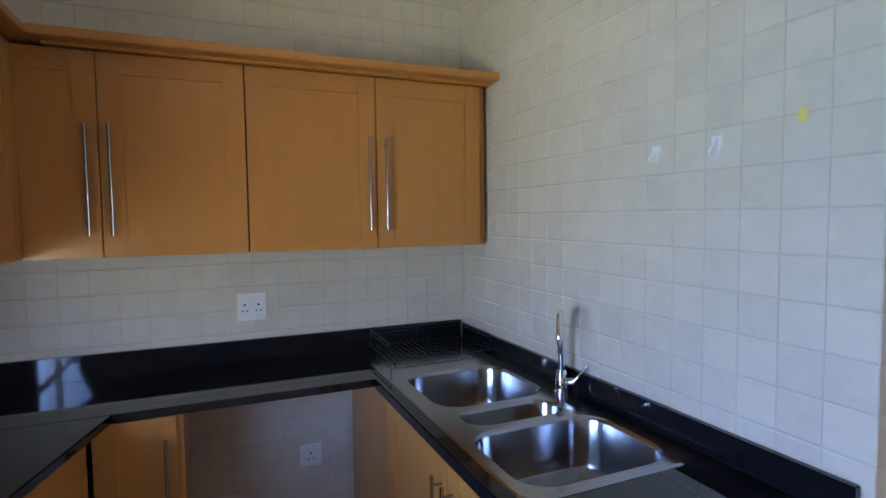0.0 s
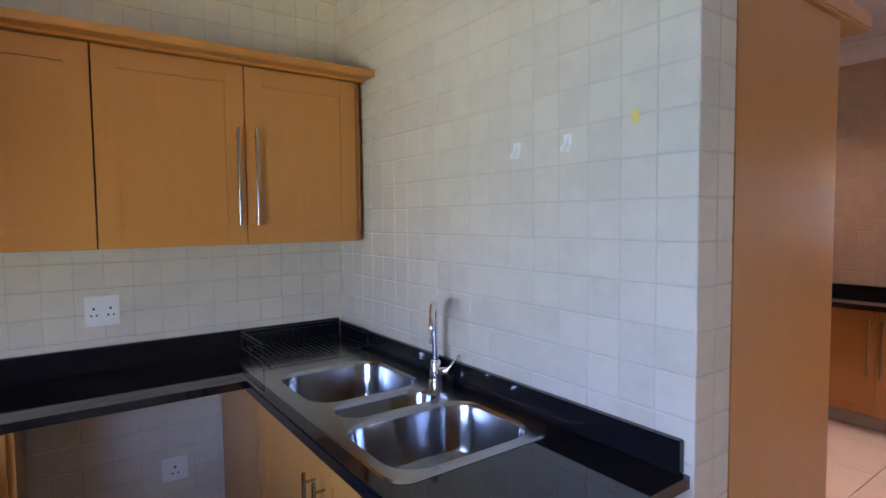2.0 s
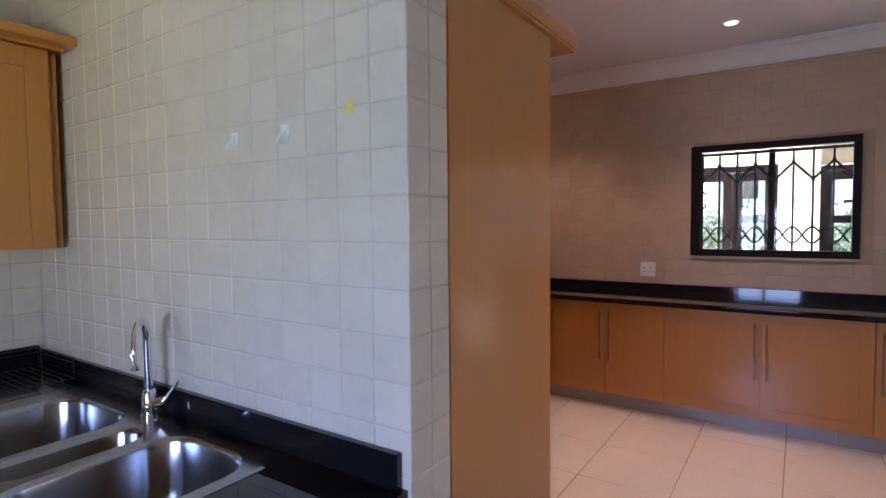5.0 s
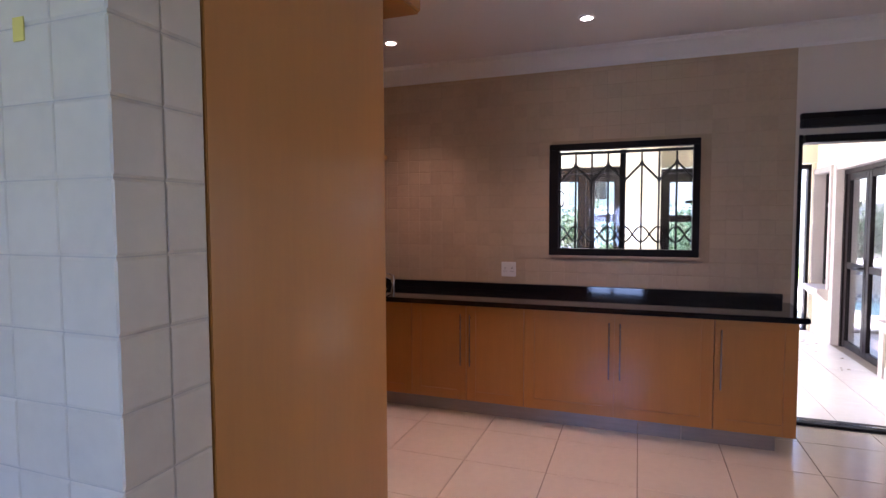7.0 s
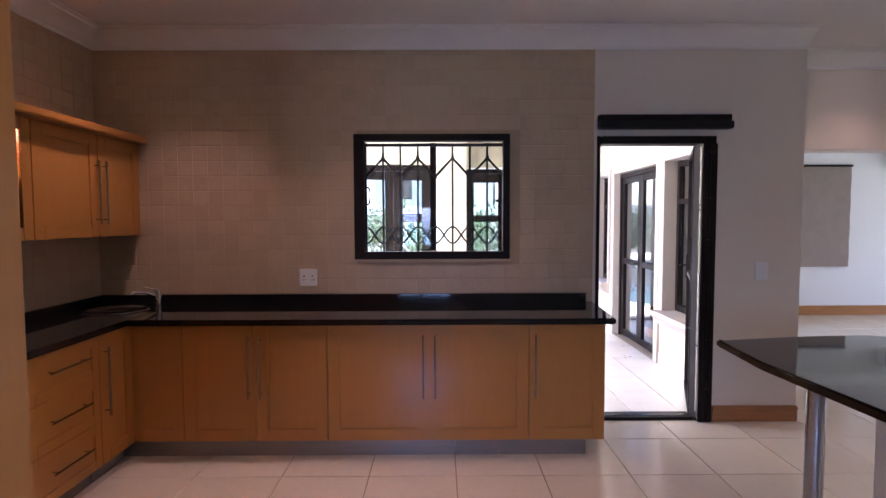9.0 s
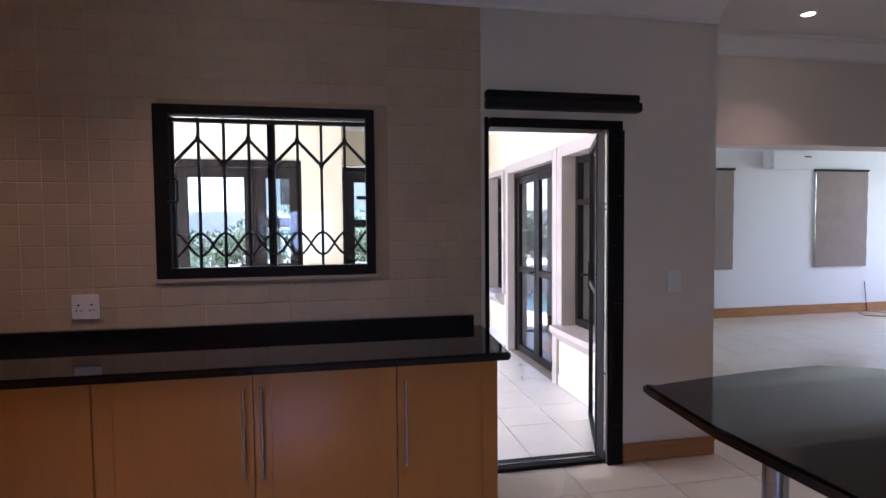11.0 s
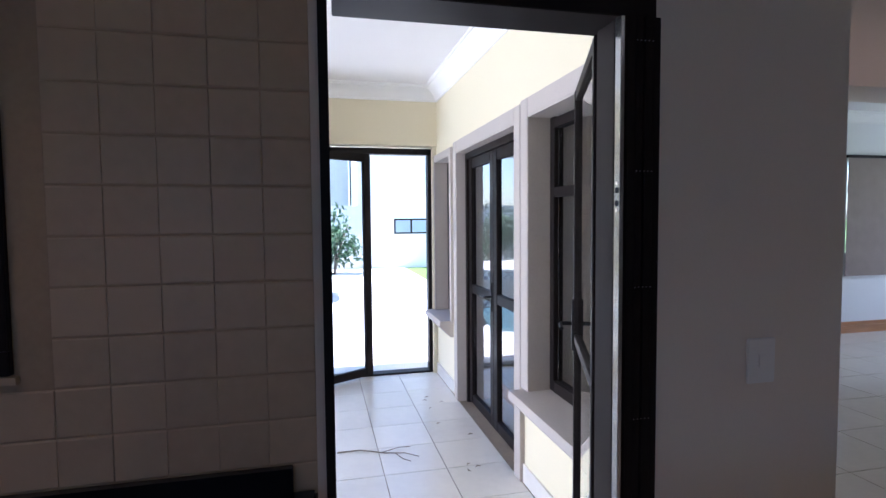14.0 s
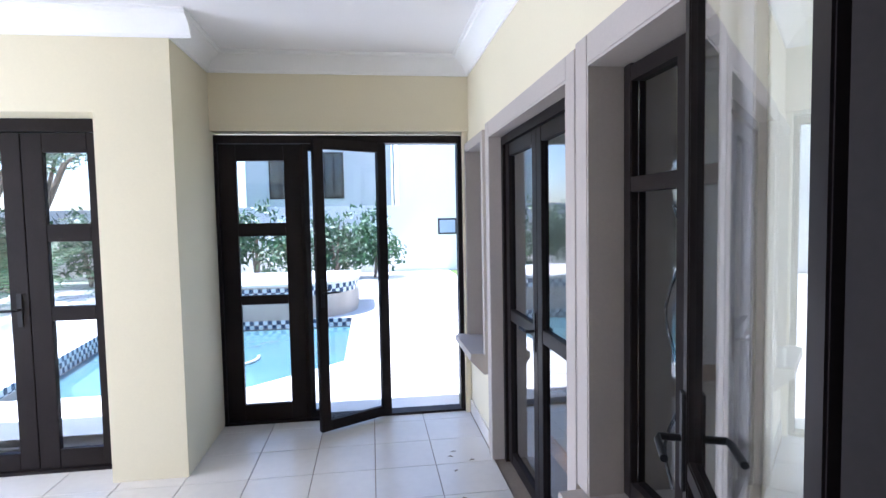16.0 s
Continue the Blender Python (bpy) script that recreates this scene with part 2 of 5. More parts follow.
wall("wall_sink", [(XS + 0.0025, 1.868, YE + 0.0025, YB + 0.15, 0, H)], M_GROUT, "grey tile grout on the sink wall")
wall("wall_back", [(-0.85, XS + 0.0025, YB + 0.0025, YB + 0.2, 0, H)], M_GROUT, "grey tile grout behind the scullery counter")
wall("wall_scullery_west", [(-0.85, -0.62, -2.2, YB + 0.0025, 0, 0.94), (-0.85, -0.62, -2.2, YB + 0.0025, 1.78, H), (-0.85, -0.62, -2.2, 0.15, 0.94, 1.78), (-0.85, -0.62, 1.35, YB + 0.0025, 0.94, 1.78)], M_PLASTER, "white painted scullery wall with a window opening")
wall("wall_south", [(-0.85, 5.9, -10.6, -10.4, 0, H), (-0.85, -0.62, -10.4, -2.2, 0, H)], M_PLASTER, "white painted wall of the open room")
wall("wall_north", [(1.868, XW + 0.4, YL + 0.0025, YL + 0.3, 0, H)], M_GROUT_DIMLIT, "beige tile grout of the kitchen side wall, darkened for dim light")
# window wall: tiled up to the door, painted beyond it
YT = -0.745
wall("wall_window", [(XW + 0.0025, XO, YT, YL + 0.0025, 0, 1.215), (XW + 0.0025, XO, YT, YL + 0.0025, 2.12, H), (XW + 0.0025, XO, 0.995, YL + 0.0025, 1.215, 2.12), (XW + 0.0025, XO, YT, -0.135, 1.215, 2.12)], M_GROUT_DIMLIT, "beige grout of the tiled wall round the barred window, darkened for dim light")
wall("wall_door", [(XW, XO, -0.765, YT, 0, H), (XW, XO, -1.625, -0.765, 2.10, H), (XW, XO, -2.27, -1.625, 0, H)], M_PLASTER, "white painted wall round the open doorway")
wall("wall_sunroom_west", [(XO, XO + 0.012, YT, 4.3, 0, 1.2), (XO, XO + 0.012, YT, 4.3, 2.14, H), (XO, XO + 0.012, 1.02, 4.3, 1.2, 2.14), (XO, XO + 0.012, YT, -0.16, 1.2, 2.14), (XO, XO + 0.012, -1.62, YT, 2.12, H), (XO, XO + 0.012, YS, -1.635, 0, H)], M_CREAM, "cream painted sunroom wall")
# sunroom south wall with two window openings and a double door opening
W2, DR, W1 = (6.42, 7.14), (7.34, 8.69), (8.93, 9.53)
wall("wall_sunroom_south", [(XO, W2[0], -2.27, YS, 0, H), (W2[0], W2[1], -2.27, YS, 0, 0.56), (W2[0], W2[1], -2.27, YS, 2.085, H), (W2[1], DR[0], -2.27, YS, 0, H), (DR[0], DR[1], -2.27, YS, 2.08, H), (DR[1], W1[0], -2.27, YS, 0, H), (W1[0], W1[1], -2.27, YS, 0, 0.63), (W1[0], W1[1], -2.27, YS, 2.09, H), (W1[1], 10.1, -2.27, YS, 0, H)], M_CREAM, "cream painted sunroom wall with windows and a double door")
# the opening at y 4.3 is assumed, cut for the sunroom fill lamp
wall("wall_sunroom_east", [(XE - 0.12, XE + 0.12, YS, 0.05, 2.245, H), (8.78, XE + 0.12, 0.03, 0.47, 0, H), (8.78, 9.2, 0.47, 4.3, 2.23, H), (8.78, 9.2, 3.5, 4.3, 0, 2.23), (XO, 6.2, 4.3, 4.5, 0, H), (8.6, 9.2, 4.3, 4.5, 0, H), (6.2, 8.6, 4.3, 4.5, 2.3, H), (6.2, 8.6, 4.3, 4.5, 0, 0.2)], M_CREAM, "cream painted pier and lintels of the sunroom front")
wall("wall_living_header", [(6.2, 6.45, -10.4, -2.27, 2.07, H)], M_PLASTER, "white painted lintel over the living room opening")
LY = [(-5.85, -5.1), (-8.32, -7.4)]
wall("wall_living_east", [(9.95, 10.15, -10.6, -2.27, 0, 1.05), (9.95, 10.15, -10.6, -2.27, 2.25, H), (9.95, 10.15, -10.6, LY[1][0], 1.05, 2.25), (9.95, 10.15, LY[1][1], LY[0][0], 1.05, 2.25), (9.95, 10.15, LY[0][1], -2.27, 1.05, 2.25)], M_LIVING, "white painted living room wall with two windows")
# unseen end wall; its opening is assumed, for the living room fill lamp
wall("wall_living_south", [(5.9, 7.0, -10.6, -10.4, 0, H), (9.4, 10.15, -10.6, -10.4, 0, H), (7.0, 9.4, -10.6, -10.4, 0, 0.6), (7.0, 9.4, -10.6, -10.4, 2.35, H)], M_LIVING, "white painted living room end wall with an assumed opening")
solid("floor_slab", B(-0.85, 10.15, -10.6, 4.5, -0.12, -0.008), M_FGROUT, "dark grout bed under the floor tiles", "floor", "structure")
HS = 2.80         # sunroom ceiling
solid("ceiling", B(XO + 0.002, 9.7, YS, 4.3, HS, H - 0.002), M_CEIL, "white painted sunroom ceiling", "ceiling", "structure")
solid("ceiling", B(-0.85, 10.15, -10.6, 4.5, H, H + 0.15), M_CEIL, "white painted flat plaster ceiling", "ceiling", "structure")


def cornice(name, a, b, n, H=2.85):
    """A stepped cove from a to b in plan under the ceiling; n points into the room."""
    bm = bmesh.new()
    prof = [(0, -0.135), (0.012, -0.135), (0.014, -0.115), (0.03, -0.10), (0.045, -0.075), (0.07, -0.05), (0.10, -0.032), (0.112, -0.028), (0.115, -0.012), (0.135, -0.010), (0.135, 0), (0, 0)]
    rows = []
    a, b, n = Vector((*a, H)), Vector((*b, H)), Vector((*n, 0))
    d = (b - a).normalized()
    for p in (a, b):
        rows.append([bm.verts.new(p + n * u + Vector((0, 0, v)) + d * (u * (1 if p == a else -1) * 0)) for u, v in prof])
    k = len(prof)
    for i in range(k):
        bm.faces.new((rows[0][i], rows[0][(i + 1) % k], rows[1][(i + 1) % k], rows[1][i]))
    bm.faces.new(rows[0])
    bm.faces.new(rows[1])
    return solid(name, bm, M_CORNICE, "white moulded plaster ceiling cornice", "cornice", "structure", smooth=True)


cornice("trim_cornice", (XW, YL), (XW, -2.27), (-1, 0))
cornice("trim_cornice", (1.88, YL), (XW, YL), (0, -1))
cornice("trim_cornice", (6.2, -2.27), (6.2, -10.4), (-1, 0))
cornice("trim_cornice", (XO, YS), (XE - 0.12, YS), (0, 1), HS)
cornice("trim_cornice", (XE - 0.12, YS), (XE - 0.12, 0.03), (-1, 0), HS)
cornice("trim_cornice", (8.78, 0.03), (XE - 0.12, 0.03), (0, -1), HS)
cornice("trim_cornice", (8.78, -0.1), (8.78, 4.3), (-1, 0), HS)
cornice("trim_cornice", (XO + 0.012, YS), (XO + 0.012, 4.3), (1, 0), HS)
cornice("trim_cornice", (9.95, -10.4), (9.95, -2.27), (-1, 0))

# skirtings
for nm, b in (("baseboard", (XW - 0.02, XW, -2.275, -1.64, 0, 0.115)), ("baseboard", (9.93, 9.95, -10.4, -2.29, 0, 0.15)), ("baseboard", (6.45, 9.95, -2.29, -2.271, 0, 0.115))):
    bm = B(*b, bevel=0.004)
    box(bm, b[0] - (0.006 if b[1] - b[0] < 0.1 else 0), b[1], b[2], b[3], b[4] + 0.09, b[4] + 0.10)
    solid(nm, bm, M_SKIRT, "reddish-brown varnished wooden skirting board", "skirting", "structure")
solid("baseboard", B(7.26, 7.34, YS, YS + 0.012, 0, 0.10), M_STILE, "pale tile skirting of the sunroom", "skirting", "structure")
solid("baseboard", B(5.92, 7.25, YS, YS + 0.012, 0.0, 0.11), M_STILE, "pale tile skirting of the sunroom", "skirting", "structure")
solid("baseboard", B(8.88, 9.6, YS, YS + 0.012, 0.0, 0.11), M_STILE, "pale tile skirting of the sunroom", "skirting", "structure")

# ---- scullery: worktop, sink, cabinets ----
ZC = 0.90
top = thing("worktop", (0.5, 2.6, 0.86), "polished black granite worktop over beech cabinets", "worktop")
bm = bmesh.new()
CX, CY = 1.06, 2.41       # front edges
for b in ((CX, 1.125, YE + 0.01, 2.92), (1.125, 1.615, YE + 0.01, 1.352), (1.125, 1.615, 2.42, 2.92), (1.615, XS, YE + 0.01, 2.92)):
    part("slab", B(*b, ZC - 0.032, ZC), M_GRANITE, top)
part("slab", B(-0.62, CX, CY, 2.92, ZC - 0.032, ZC), M_GRANITE, top)
bm.free()
part("left_run", prism([(-0.62, -0.6), (-0.25, -0.6), (0.0, 1.9), (0.13, CY - 0.002), (-0.62, CY - 0.002)], ZC - 0.032, ZC, 0.004), M_GRANITE, top)
part("upstand", B(XS - 0.022, XS - 0.001, YE + 0.025, 2.90, ZC + 0.001, 0.985, bevel=0.002), M_GRANITE, top)
part("upstand", B(-0.6, XS - 0.024, YB - 0.024, YB - 0.001, ZC + 0.001, 1.005, bevel=0.002), M_GRANITE, top)
part("front_edge", B(CX - 0.004, CX + 0.02, YE + 0.012, CY, ZC - 0.045, ZC - 0.001, bevel=0.006), M_GRANITE, top)


sw5 = thing("window_5", (-0.63, 0.75, 0.94), "white framed scullery window with four panes", "window", "", "structure")
for b in ((0.15, 1.35, 0.94, 0.99), (0.15, 1.35, 1.73, 1.78), (0.15, 0.20, 0.99, 1.73), (1.30, 1.35, 0.99, 1.73)):
    part("window_frame", B(-0.65, -0.61, *b, bevel=0.003), M_PLASTIC, sw5)
part("mullion", B(-0.648, -0.612, 0.725, 0.775, 0.99, 1.73, bevel=0.003), M_PLASTIC, sw5)
for a, b in ((0.20, 0.725), (0.775, 1.30)):
    part("transom", B(-0.646, -0.614, a, b, 1.34, 1.38, bevel=0.003), M_PLASTIC, sw5)


def rrect(x0, x1, y0, y1, r, n=6):
    pts = []
    for cx, cy, a in ((x1 - r, y1 - r, 0), (x0 + r, y1 - r, 90), (x0 + r, y0 + r, 180), (x1 - r, y0 + r, 270)):
        for k in range(n + 1):
            t = radians(a + 90 * k / n)
            pts.append((cx + r * math.cos(t), cy + r * math.sin(t)))
    return pts


sink = thing("kitchen_sink", (1.37, 2.0, ZC), "stainless steel inset sink with three bowls", "sink")
bm = bmesh.new()
loops = []
bowls = [(1.135, 1.608, 1.362, 1.735, 0.10, 0.17), (1.185, 1.555, 1.768, 1.922, 0.07, 0.11), (1.16, 1.60, 1.95, 2.385, 0.10, 0.17)]
outer = [bm.verts.new((x, y, ZC + 0.006)) for x, y in rrect(1.105, 1.64, 1.335, 2.73, 0.06)]
edges = [bm.edges.new((outer[i], outer[(i + 1) % len(outer)])) for i in range(len(outer))]
rims = []
for x0, x1, y0, y1, r, d in bowls:
    ring = [bm.verts.new((x, y, ZC + 0.006)) for x, y in rrect(x0, x1, y0, y1, r)]
    rims.append(ring)
    edges += [bm.edges.new((ring[i], ring[(i + 1) % len(ring)])) for i in range(len(ring))]
bmesh.ops.triangle_fill(bm, use_beauty=True, edges=edges)
low = [bm.verts.new((v.co.x + (0.006 if v.co.x > 1.37 else -0.006), v.co.y + (0.006 if v.co.y > 2 else -0.006), ZC + 0.0005)) for v in outer]
for i in range(len(outer)):
    j = (i + 1) % len(outer)
    bm.faces.new((outer[i], outer[j], low[j], low[i]))
part("rim", bm, M_STEEL, sink)
for (x0, x1, y0, y1, r, d) in bowls:
    bm = bmesh.new()
    prev = None
    for off, z in ((0, 0.006), (0.004, 0.002), (0.008, -0.01), (0.014, -d * 0.75), (0.024, -d * 0.92), (0.05, -d), (0.12, -d - 0.004)):
        off = min(off, (min(x1 - x0, y1 - y0) / 2 - 0.01))
        ring = [bm.verts.new((x, y, ZC + z)) for x, y in rrect(x0 + off, x1 - off, y0 + off, y1 - off, max(0.008, r - off * 0.4) if off < 0.06 else 0.008)]
        if prev:
            for i in range(len(ring)):
                j = (i + 1) % len(ring)
                bm.faces.new((prev[i], prev[j], ring[j], ring[i]))
        prev = ring
    bm.faces.new(prev)
    bowl = part("bowl", bm, M_STEEL, sink, smooth=True)
    cx, cy = (x0 + x1) / 2, (y0 + y1) / 2
    part("drain", tube(bmesh.new(), [(cx, cy, ZC - d - 0.004), (cx, cy, ZC - d + 0.004)], 0.03, 16), M_CHROME, bowl, "chrome drain", smooth=True)

tap = thing("mixer_tap", (1.63, 1.93, ZC), "chrome gooseneck mixer tap behind the sink", "tap")
d2 = Vector((-0.62, -0.78, 0))
b0 = Vector((1.63, 1.93, ZC + 0.006))
part("base", tube(bmesh.new(), [b0, b0 + Vector((0, 0, 0.008)), b0 + Vector((0, 0, 0.01)), b0 + Vector((0, 0, 0.075)), b0 + Vector((0, 0, 0.085))], [0.027, 0.027, 0.022, 0.022, 0.016], 16), M_CHROME, tap, smooth=True)
pts = [b0 + Vector((0, 0, 0.08)), b0 + Vector((0, 0, 0.24))]
for k in range(1, 11):
    a = math.pi * k / 10
    pts.append(b0 + Vector((0, 0, 0.24 + 0.075 * math.sin(a))) + d2 * 0.085 * (1 - math.cos(a)))
pts.append(pts[-1] - Vector((0, 0, 0.05)))
part("spout", tube(bmesh.new(), pts, 0.0115, 12), M_CHROME, tap, smooth=True)
lv = Vector((0.45, -0.89, 0))
part("lever", tube(bmesh.new(), [b0 + Vector((0, 0, 0.045)) + lv * 0.02, b0 + Vector((0, 0, 0.05)) + lv * 0.05, b0 + Vector((0, 0, 0.062)) + lv * 0.06, b0 + Vector((0, 0, 0.115)) + lv * 0.10], [0.014, 0.014, 0.006, 0.005], 10), M_CHROME, tap, smooth=True)

rack = thing("dish_rack", (1.41, 2.68, ZC), "black wire dish rack standing on the drainer", "dish rack")
x0, x1, y0, y1, z0, z1 = 1.17, 1.665, 2.55, 2.885, ZC + 0.022, 1.0
for z, r in ((z0, 0.002), (z1, 0.003)):
    part("rim", tube(bmesh.new(), [(x1, y0, z), (x1, y1, z), (x0, y1, z), (x0, y0, z)] + ([(x1, y0, z)] if z == z0 else []), r, 6), M_BLACKWIRE, rack)
part("rim", tube(bmesh.new(), [(x1, y0, z1 - 0.018), (x1, y1, z1 - 0.018), (x0, y1, z1 - 0.018), (x0, y0, z1 - 0.018)], 0.0016, 6), M_BLACKWIRE, rack)
for i in range(19):
    x = x0 + (x1 - x0) * i / 18
    part("wire", tube(bmesh.new(), [(x, y0, z0), (x, y1, z0), (x, y1, z0 + 0.02)], 0.0012, 5), M_BLACKWIRE, rack)
for x in (x0, (x0 + x1) / 2, x1):
    part("post", tube(bmesh.new(), [(x, y1, z0), (x, y1, z1)], 0.002, 5), M_BLACKWIRE, rack)
for x in (x0, x1):
    part("post", tube(bmesh.new(), [(x, y0, z0), (x, y0, z1)], 0.002, 5), M_BLACKWIRE, rack)
for i in range(1, 6):
    y = y0 + (y1 - y0) * i / 6
    part("wire", tube(bmesh.new(), [(x0, y, z0), (x1, y, z0)], 0.0012, 5), M_BLACKWIRE, rack)
for x in (x0 + 0.03, x1 - 0.03):
    for y in (y0 + 0.03, y1 - 0.03):
        part("foot", tube(bmesh.new(), [(x, y, ZC + 0.006), (x, y, z0)], 0.006, 8), M_BLACKWIRE, rack)


def bar_handle(F, u, v0, v1, n, parent, horizontal=False):
    """A round bar handle on two posts."""
    bm = bmesh.new()
    out = n + 0.034
    if horizontal:
        a, b = F.at(v0, u, out), F.at(v1, u, out)
        posts = [(v0 + 0.03, u), (v1 - 0.03, u)]
    else:
        a, b = F.at(u, v0, out), F.at(u, v1, out)
        posts = [(u, v0 + 0.03), (u, v1 - 0.03)]
    tube(bm, [a, b], 0.006, 10)
    for pu, pv in posts:
        tube(bm, [F.at(pu, pv, n), F.at(pu, pv, out)], 0.0045, 8)
    part("handle", bm, M_STEEL, parent, "brushed steel bar handle", smooth=True)


def shaker(F, u0, u1, v0, v1, parent, handle=None, fr=0.075, name="door", hl=None):
    """A framed door with a recessed panel; handle: 'l', 'r', 'h' or None."""
    u0, u1, v0, v1 = u0 + 0.002, u1 - 0.002, v0 + 0.002, v1 - 0.002
    d = part(name, F.B(u0 + 0.004, u1 - 0.004, v0 + 0.004, v1 - 0.004, 0.0005, 0.0115), M_BEECH, parent)
    part("stile", F.B(u0, u0 + fr, v0, v1, 0, 0.02, bevel=0.0015), M_BEECH, d)
    part("stile", F.B(u1 - fr, u1, v0, v1, 0, 0.02, bevel=0.0015), M_BEECH, d)
    part("rail", F.B(u0 + fr, u1 - fr, v0, v0 + fr, 0, 0.0195, bevel=0.0015), M_BEECH_H, d)
    part("rail", F.B(u0 + fr, u1 - fr, v1 - fr, v1, 0, 0.0195, bevel=0.0015), M_BEECH_H, d)
    if handle in ("l", "r"):
        hv = hl or ((v0 + 0.08, v0 + 0.48) if v0 > 1 else (v1 - 0.47, v1 - 0.07))
        bar_handle(F, u0 + 0.035 if handle == "l" else u1 - 0.035, hv[0], hv[1], 0.02, d)
    if handle == "h":
        bar_handle(F, (v0 + v1) / 2 + 0.02, (u0 + u1) / 2 - 0.15, (u0 + u1) / 2 + 0.15, 0.02, d, True)
    return d


def cabinet(name, F, u0, u1, v0, v1, depth, label, doors, kick=False, group="", body_top=None):
    """A carcass behind plane F with doors given as (u0, u1, handle) or drawers (v0, v1)."""
    c = thing(name, F.at((u0 + u1) / 2, 0 if kick else v0, -depth / 2), label, "cabinet", group)
    part("body", F.B(u0 + 0.001, u1 - 0.001, v0, body_top or v1, -depth, -0.001), M_BEECH, c)
    for d in doors:
        if d[0] == "drawer":
            shaker(F, u0, u1, d[1], d[2], c, "h", 0.055, "drawer")
        else:
            shaker(F, d[0], d[1], v0, v1, c, d[2])
    if kick:
        part("kickboard", F.B(u0 + 0.004, u1 - 0.004, 0, v0 - 0.001, -depth + 0.02, -0.055), M_KICK, c, "brushed aluminium kickboard")
    return c


# upper cabinets of the scullery
FU = Face((0, 2.615, 0), (1, 0, 0), (0, -1, 0))
cabinet("wall_cabinet", FU, -0.35, 0.60, 1.425, 2.168, 0.30, "beech wall cabinet with framed doors above the worktop", [(-0.35, 0.10, "r"), (0.10, 0.60, "l")], group="scullery wall cabinets")
c = cabinet("wall_cabinet", FU, 0.602, 1.655, 1.425, 2.168, 0.30, "beech wall cabinet with framed doors above the worktop", [(0.602, 1.135, "r"), (1.135, 1.643, "l")], group="scullery wall cabinets")
part("filler", B(1.656, 1.676, 2.62, 2.90, 1.425, 2.168, bevel=0.002), M_BEECH, c)
FUL = Face((-0.16, 0, 0), (0, 1, 0), (1, 0, 0))
cabinet("wall_cabinet", FUL, 1.5, 2.59, 1.425, 2.168, 0.44, "beech wall cabinet on the scullery side wall", [(1.5, 2.04, "r"), (2.04, 2.585, "l")], group="scullery wall cabinets")
pel = thing("cabinet_cornice", (0.8, 2.7, 2.185), "beech cornice board on top of the wall cabinets", "cornice")
part("board", prism([(-0.08, 2.50), (XS - 0.004, 2.50), (XS - 0.004, 2.92), (-0.08, 2.92)], 2.18, 2.213, 0.004), M_BEECH_H, pel)
part("lip", prism([(-0.05, 2.57), (XS - 0.02, 2.57), (XS - 0.02, 2.60), (-0.05, 2.60)], 2.169, 2.18), M_BEECH_H, pel)
part("board", prism([(-0.6, 1.5), (-0.08, 1.5), (-0.08, 2.92), (-0.6, 2.92)], 2.181, 2.214, 0.004), M_BEECH_H, pel)

# base cabinets of the scullery
FS = Face((1.095, 0, 0), (0, 1, 0), (-1, 0, 0))
cabinet("base_cabinet", FS, YE + 0.012, 1.72, 0.10, 0.862, 0.58, "beech sink cabinet with framed doors", [(YE + 0.012, 1.34, None), (1.34, 1.72, "r")], kick=True, group="scullery base cabinets", body_top=0.70)
cabinet("base_cabinet", FS, 1.722, 2.44, 0.10, 0.862, 0.58, "beech sink cabinet with framed doors", [(1.722, 2.30, "l"), (2.30, 2.44, None)], kick=True, group="scullery base cabinets", body_top=0.70)
solid("cabinet_end_panel", B(1.078, 1.098, 2.445, 2.915, 0, 0.862, bevel=0.002), M_BEECH, "beech end panel beside the appliance gap", "panel")
FB = Face((0, 2.445, 0), (1, 0, 0), (0, -1, 0))
cabinet("base_cabinet", FB, 0.06, 0.345, 0.10, 0.862, 0.47, "narrow beech base cabinet beside the appliance gap", [(0.06, 0.325, "r")], kick=True, group="scullery base cabinets")
FLB = Face((-0.02, 0, 0), (0, 1, 0), (1, 0, 0))
solid("base_cabinet", prism([(-0.61, -0.55), (-0.28, -0.55), (-0.03, 1.9), (0.05, 2.40), (-0.61, 2.40)], 0.0, 0.862), M_BEECH, "plain beech base cabinet under the side worktop", "cabinet")


def socket(F, u, v, w, h, double, label):
    s = thing("power_socket", F.at(u, v, 0), label, "socket")
    part("plate", F.B(u - w / 2, u + w / 2, v - h / 2, v + h / 2, 0, 0.012, bevel=0.003), M_PLASTIC, s)
    cs = ((u - w * 0.24), (u + w * 0.24)) if double else (u,)
    for cx in cs:
        for du, dv, r in ((0, 0.016, 0.0052), (-0.012, -0.012, 0.004), (0.012, -0.012, 0.004)):
            if double:
                du *= 0.8
            c0 = F.at(cx + du, v + dv - 0.006, 0.0115)
            part("pin_hole", tube(bmesh.new(), [c0, c0 + F.n * 0.0015], r, 10), M_HOLE, s)
        part("rocker", F.B(cx - 0.008, cx + 0.008, v + h * 0.29, v + h * 0.41, 0.011, 0.015, bevel=0.001), M_PLASTIC, s)
    return s


FBW = Face((0, YB, 0), (1, 0, 0), (0, -1, 0))
socket(FBW, 0.62, 1.155, 0.125, 0.125, True, "white plastic double power socket on the tiled wall")
socket(FBW, 0.87, 0.405, 0.105, 0.105, False, "white plastic single power socket in the appliance gap")

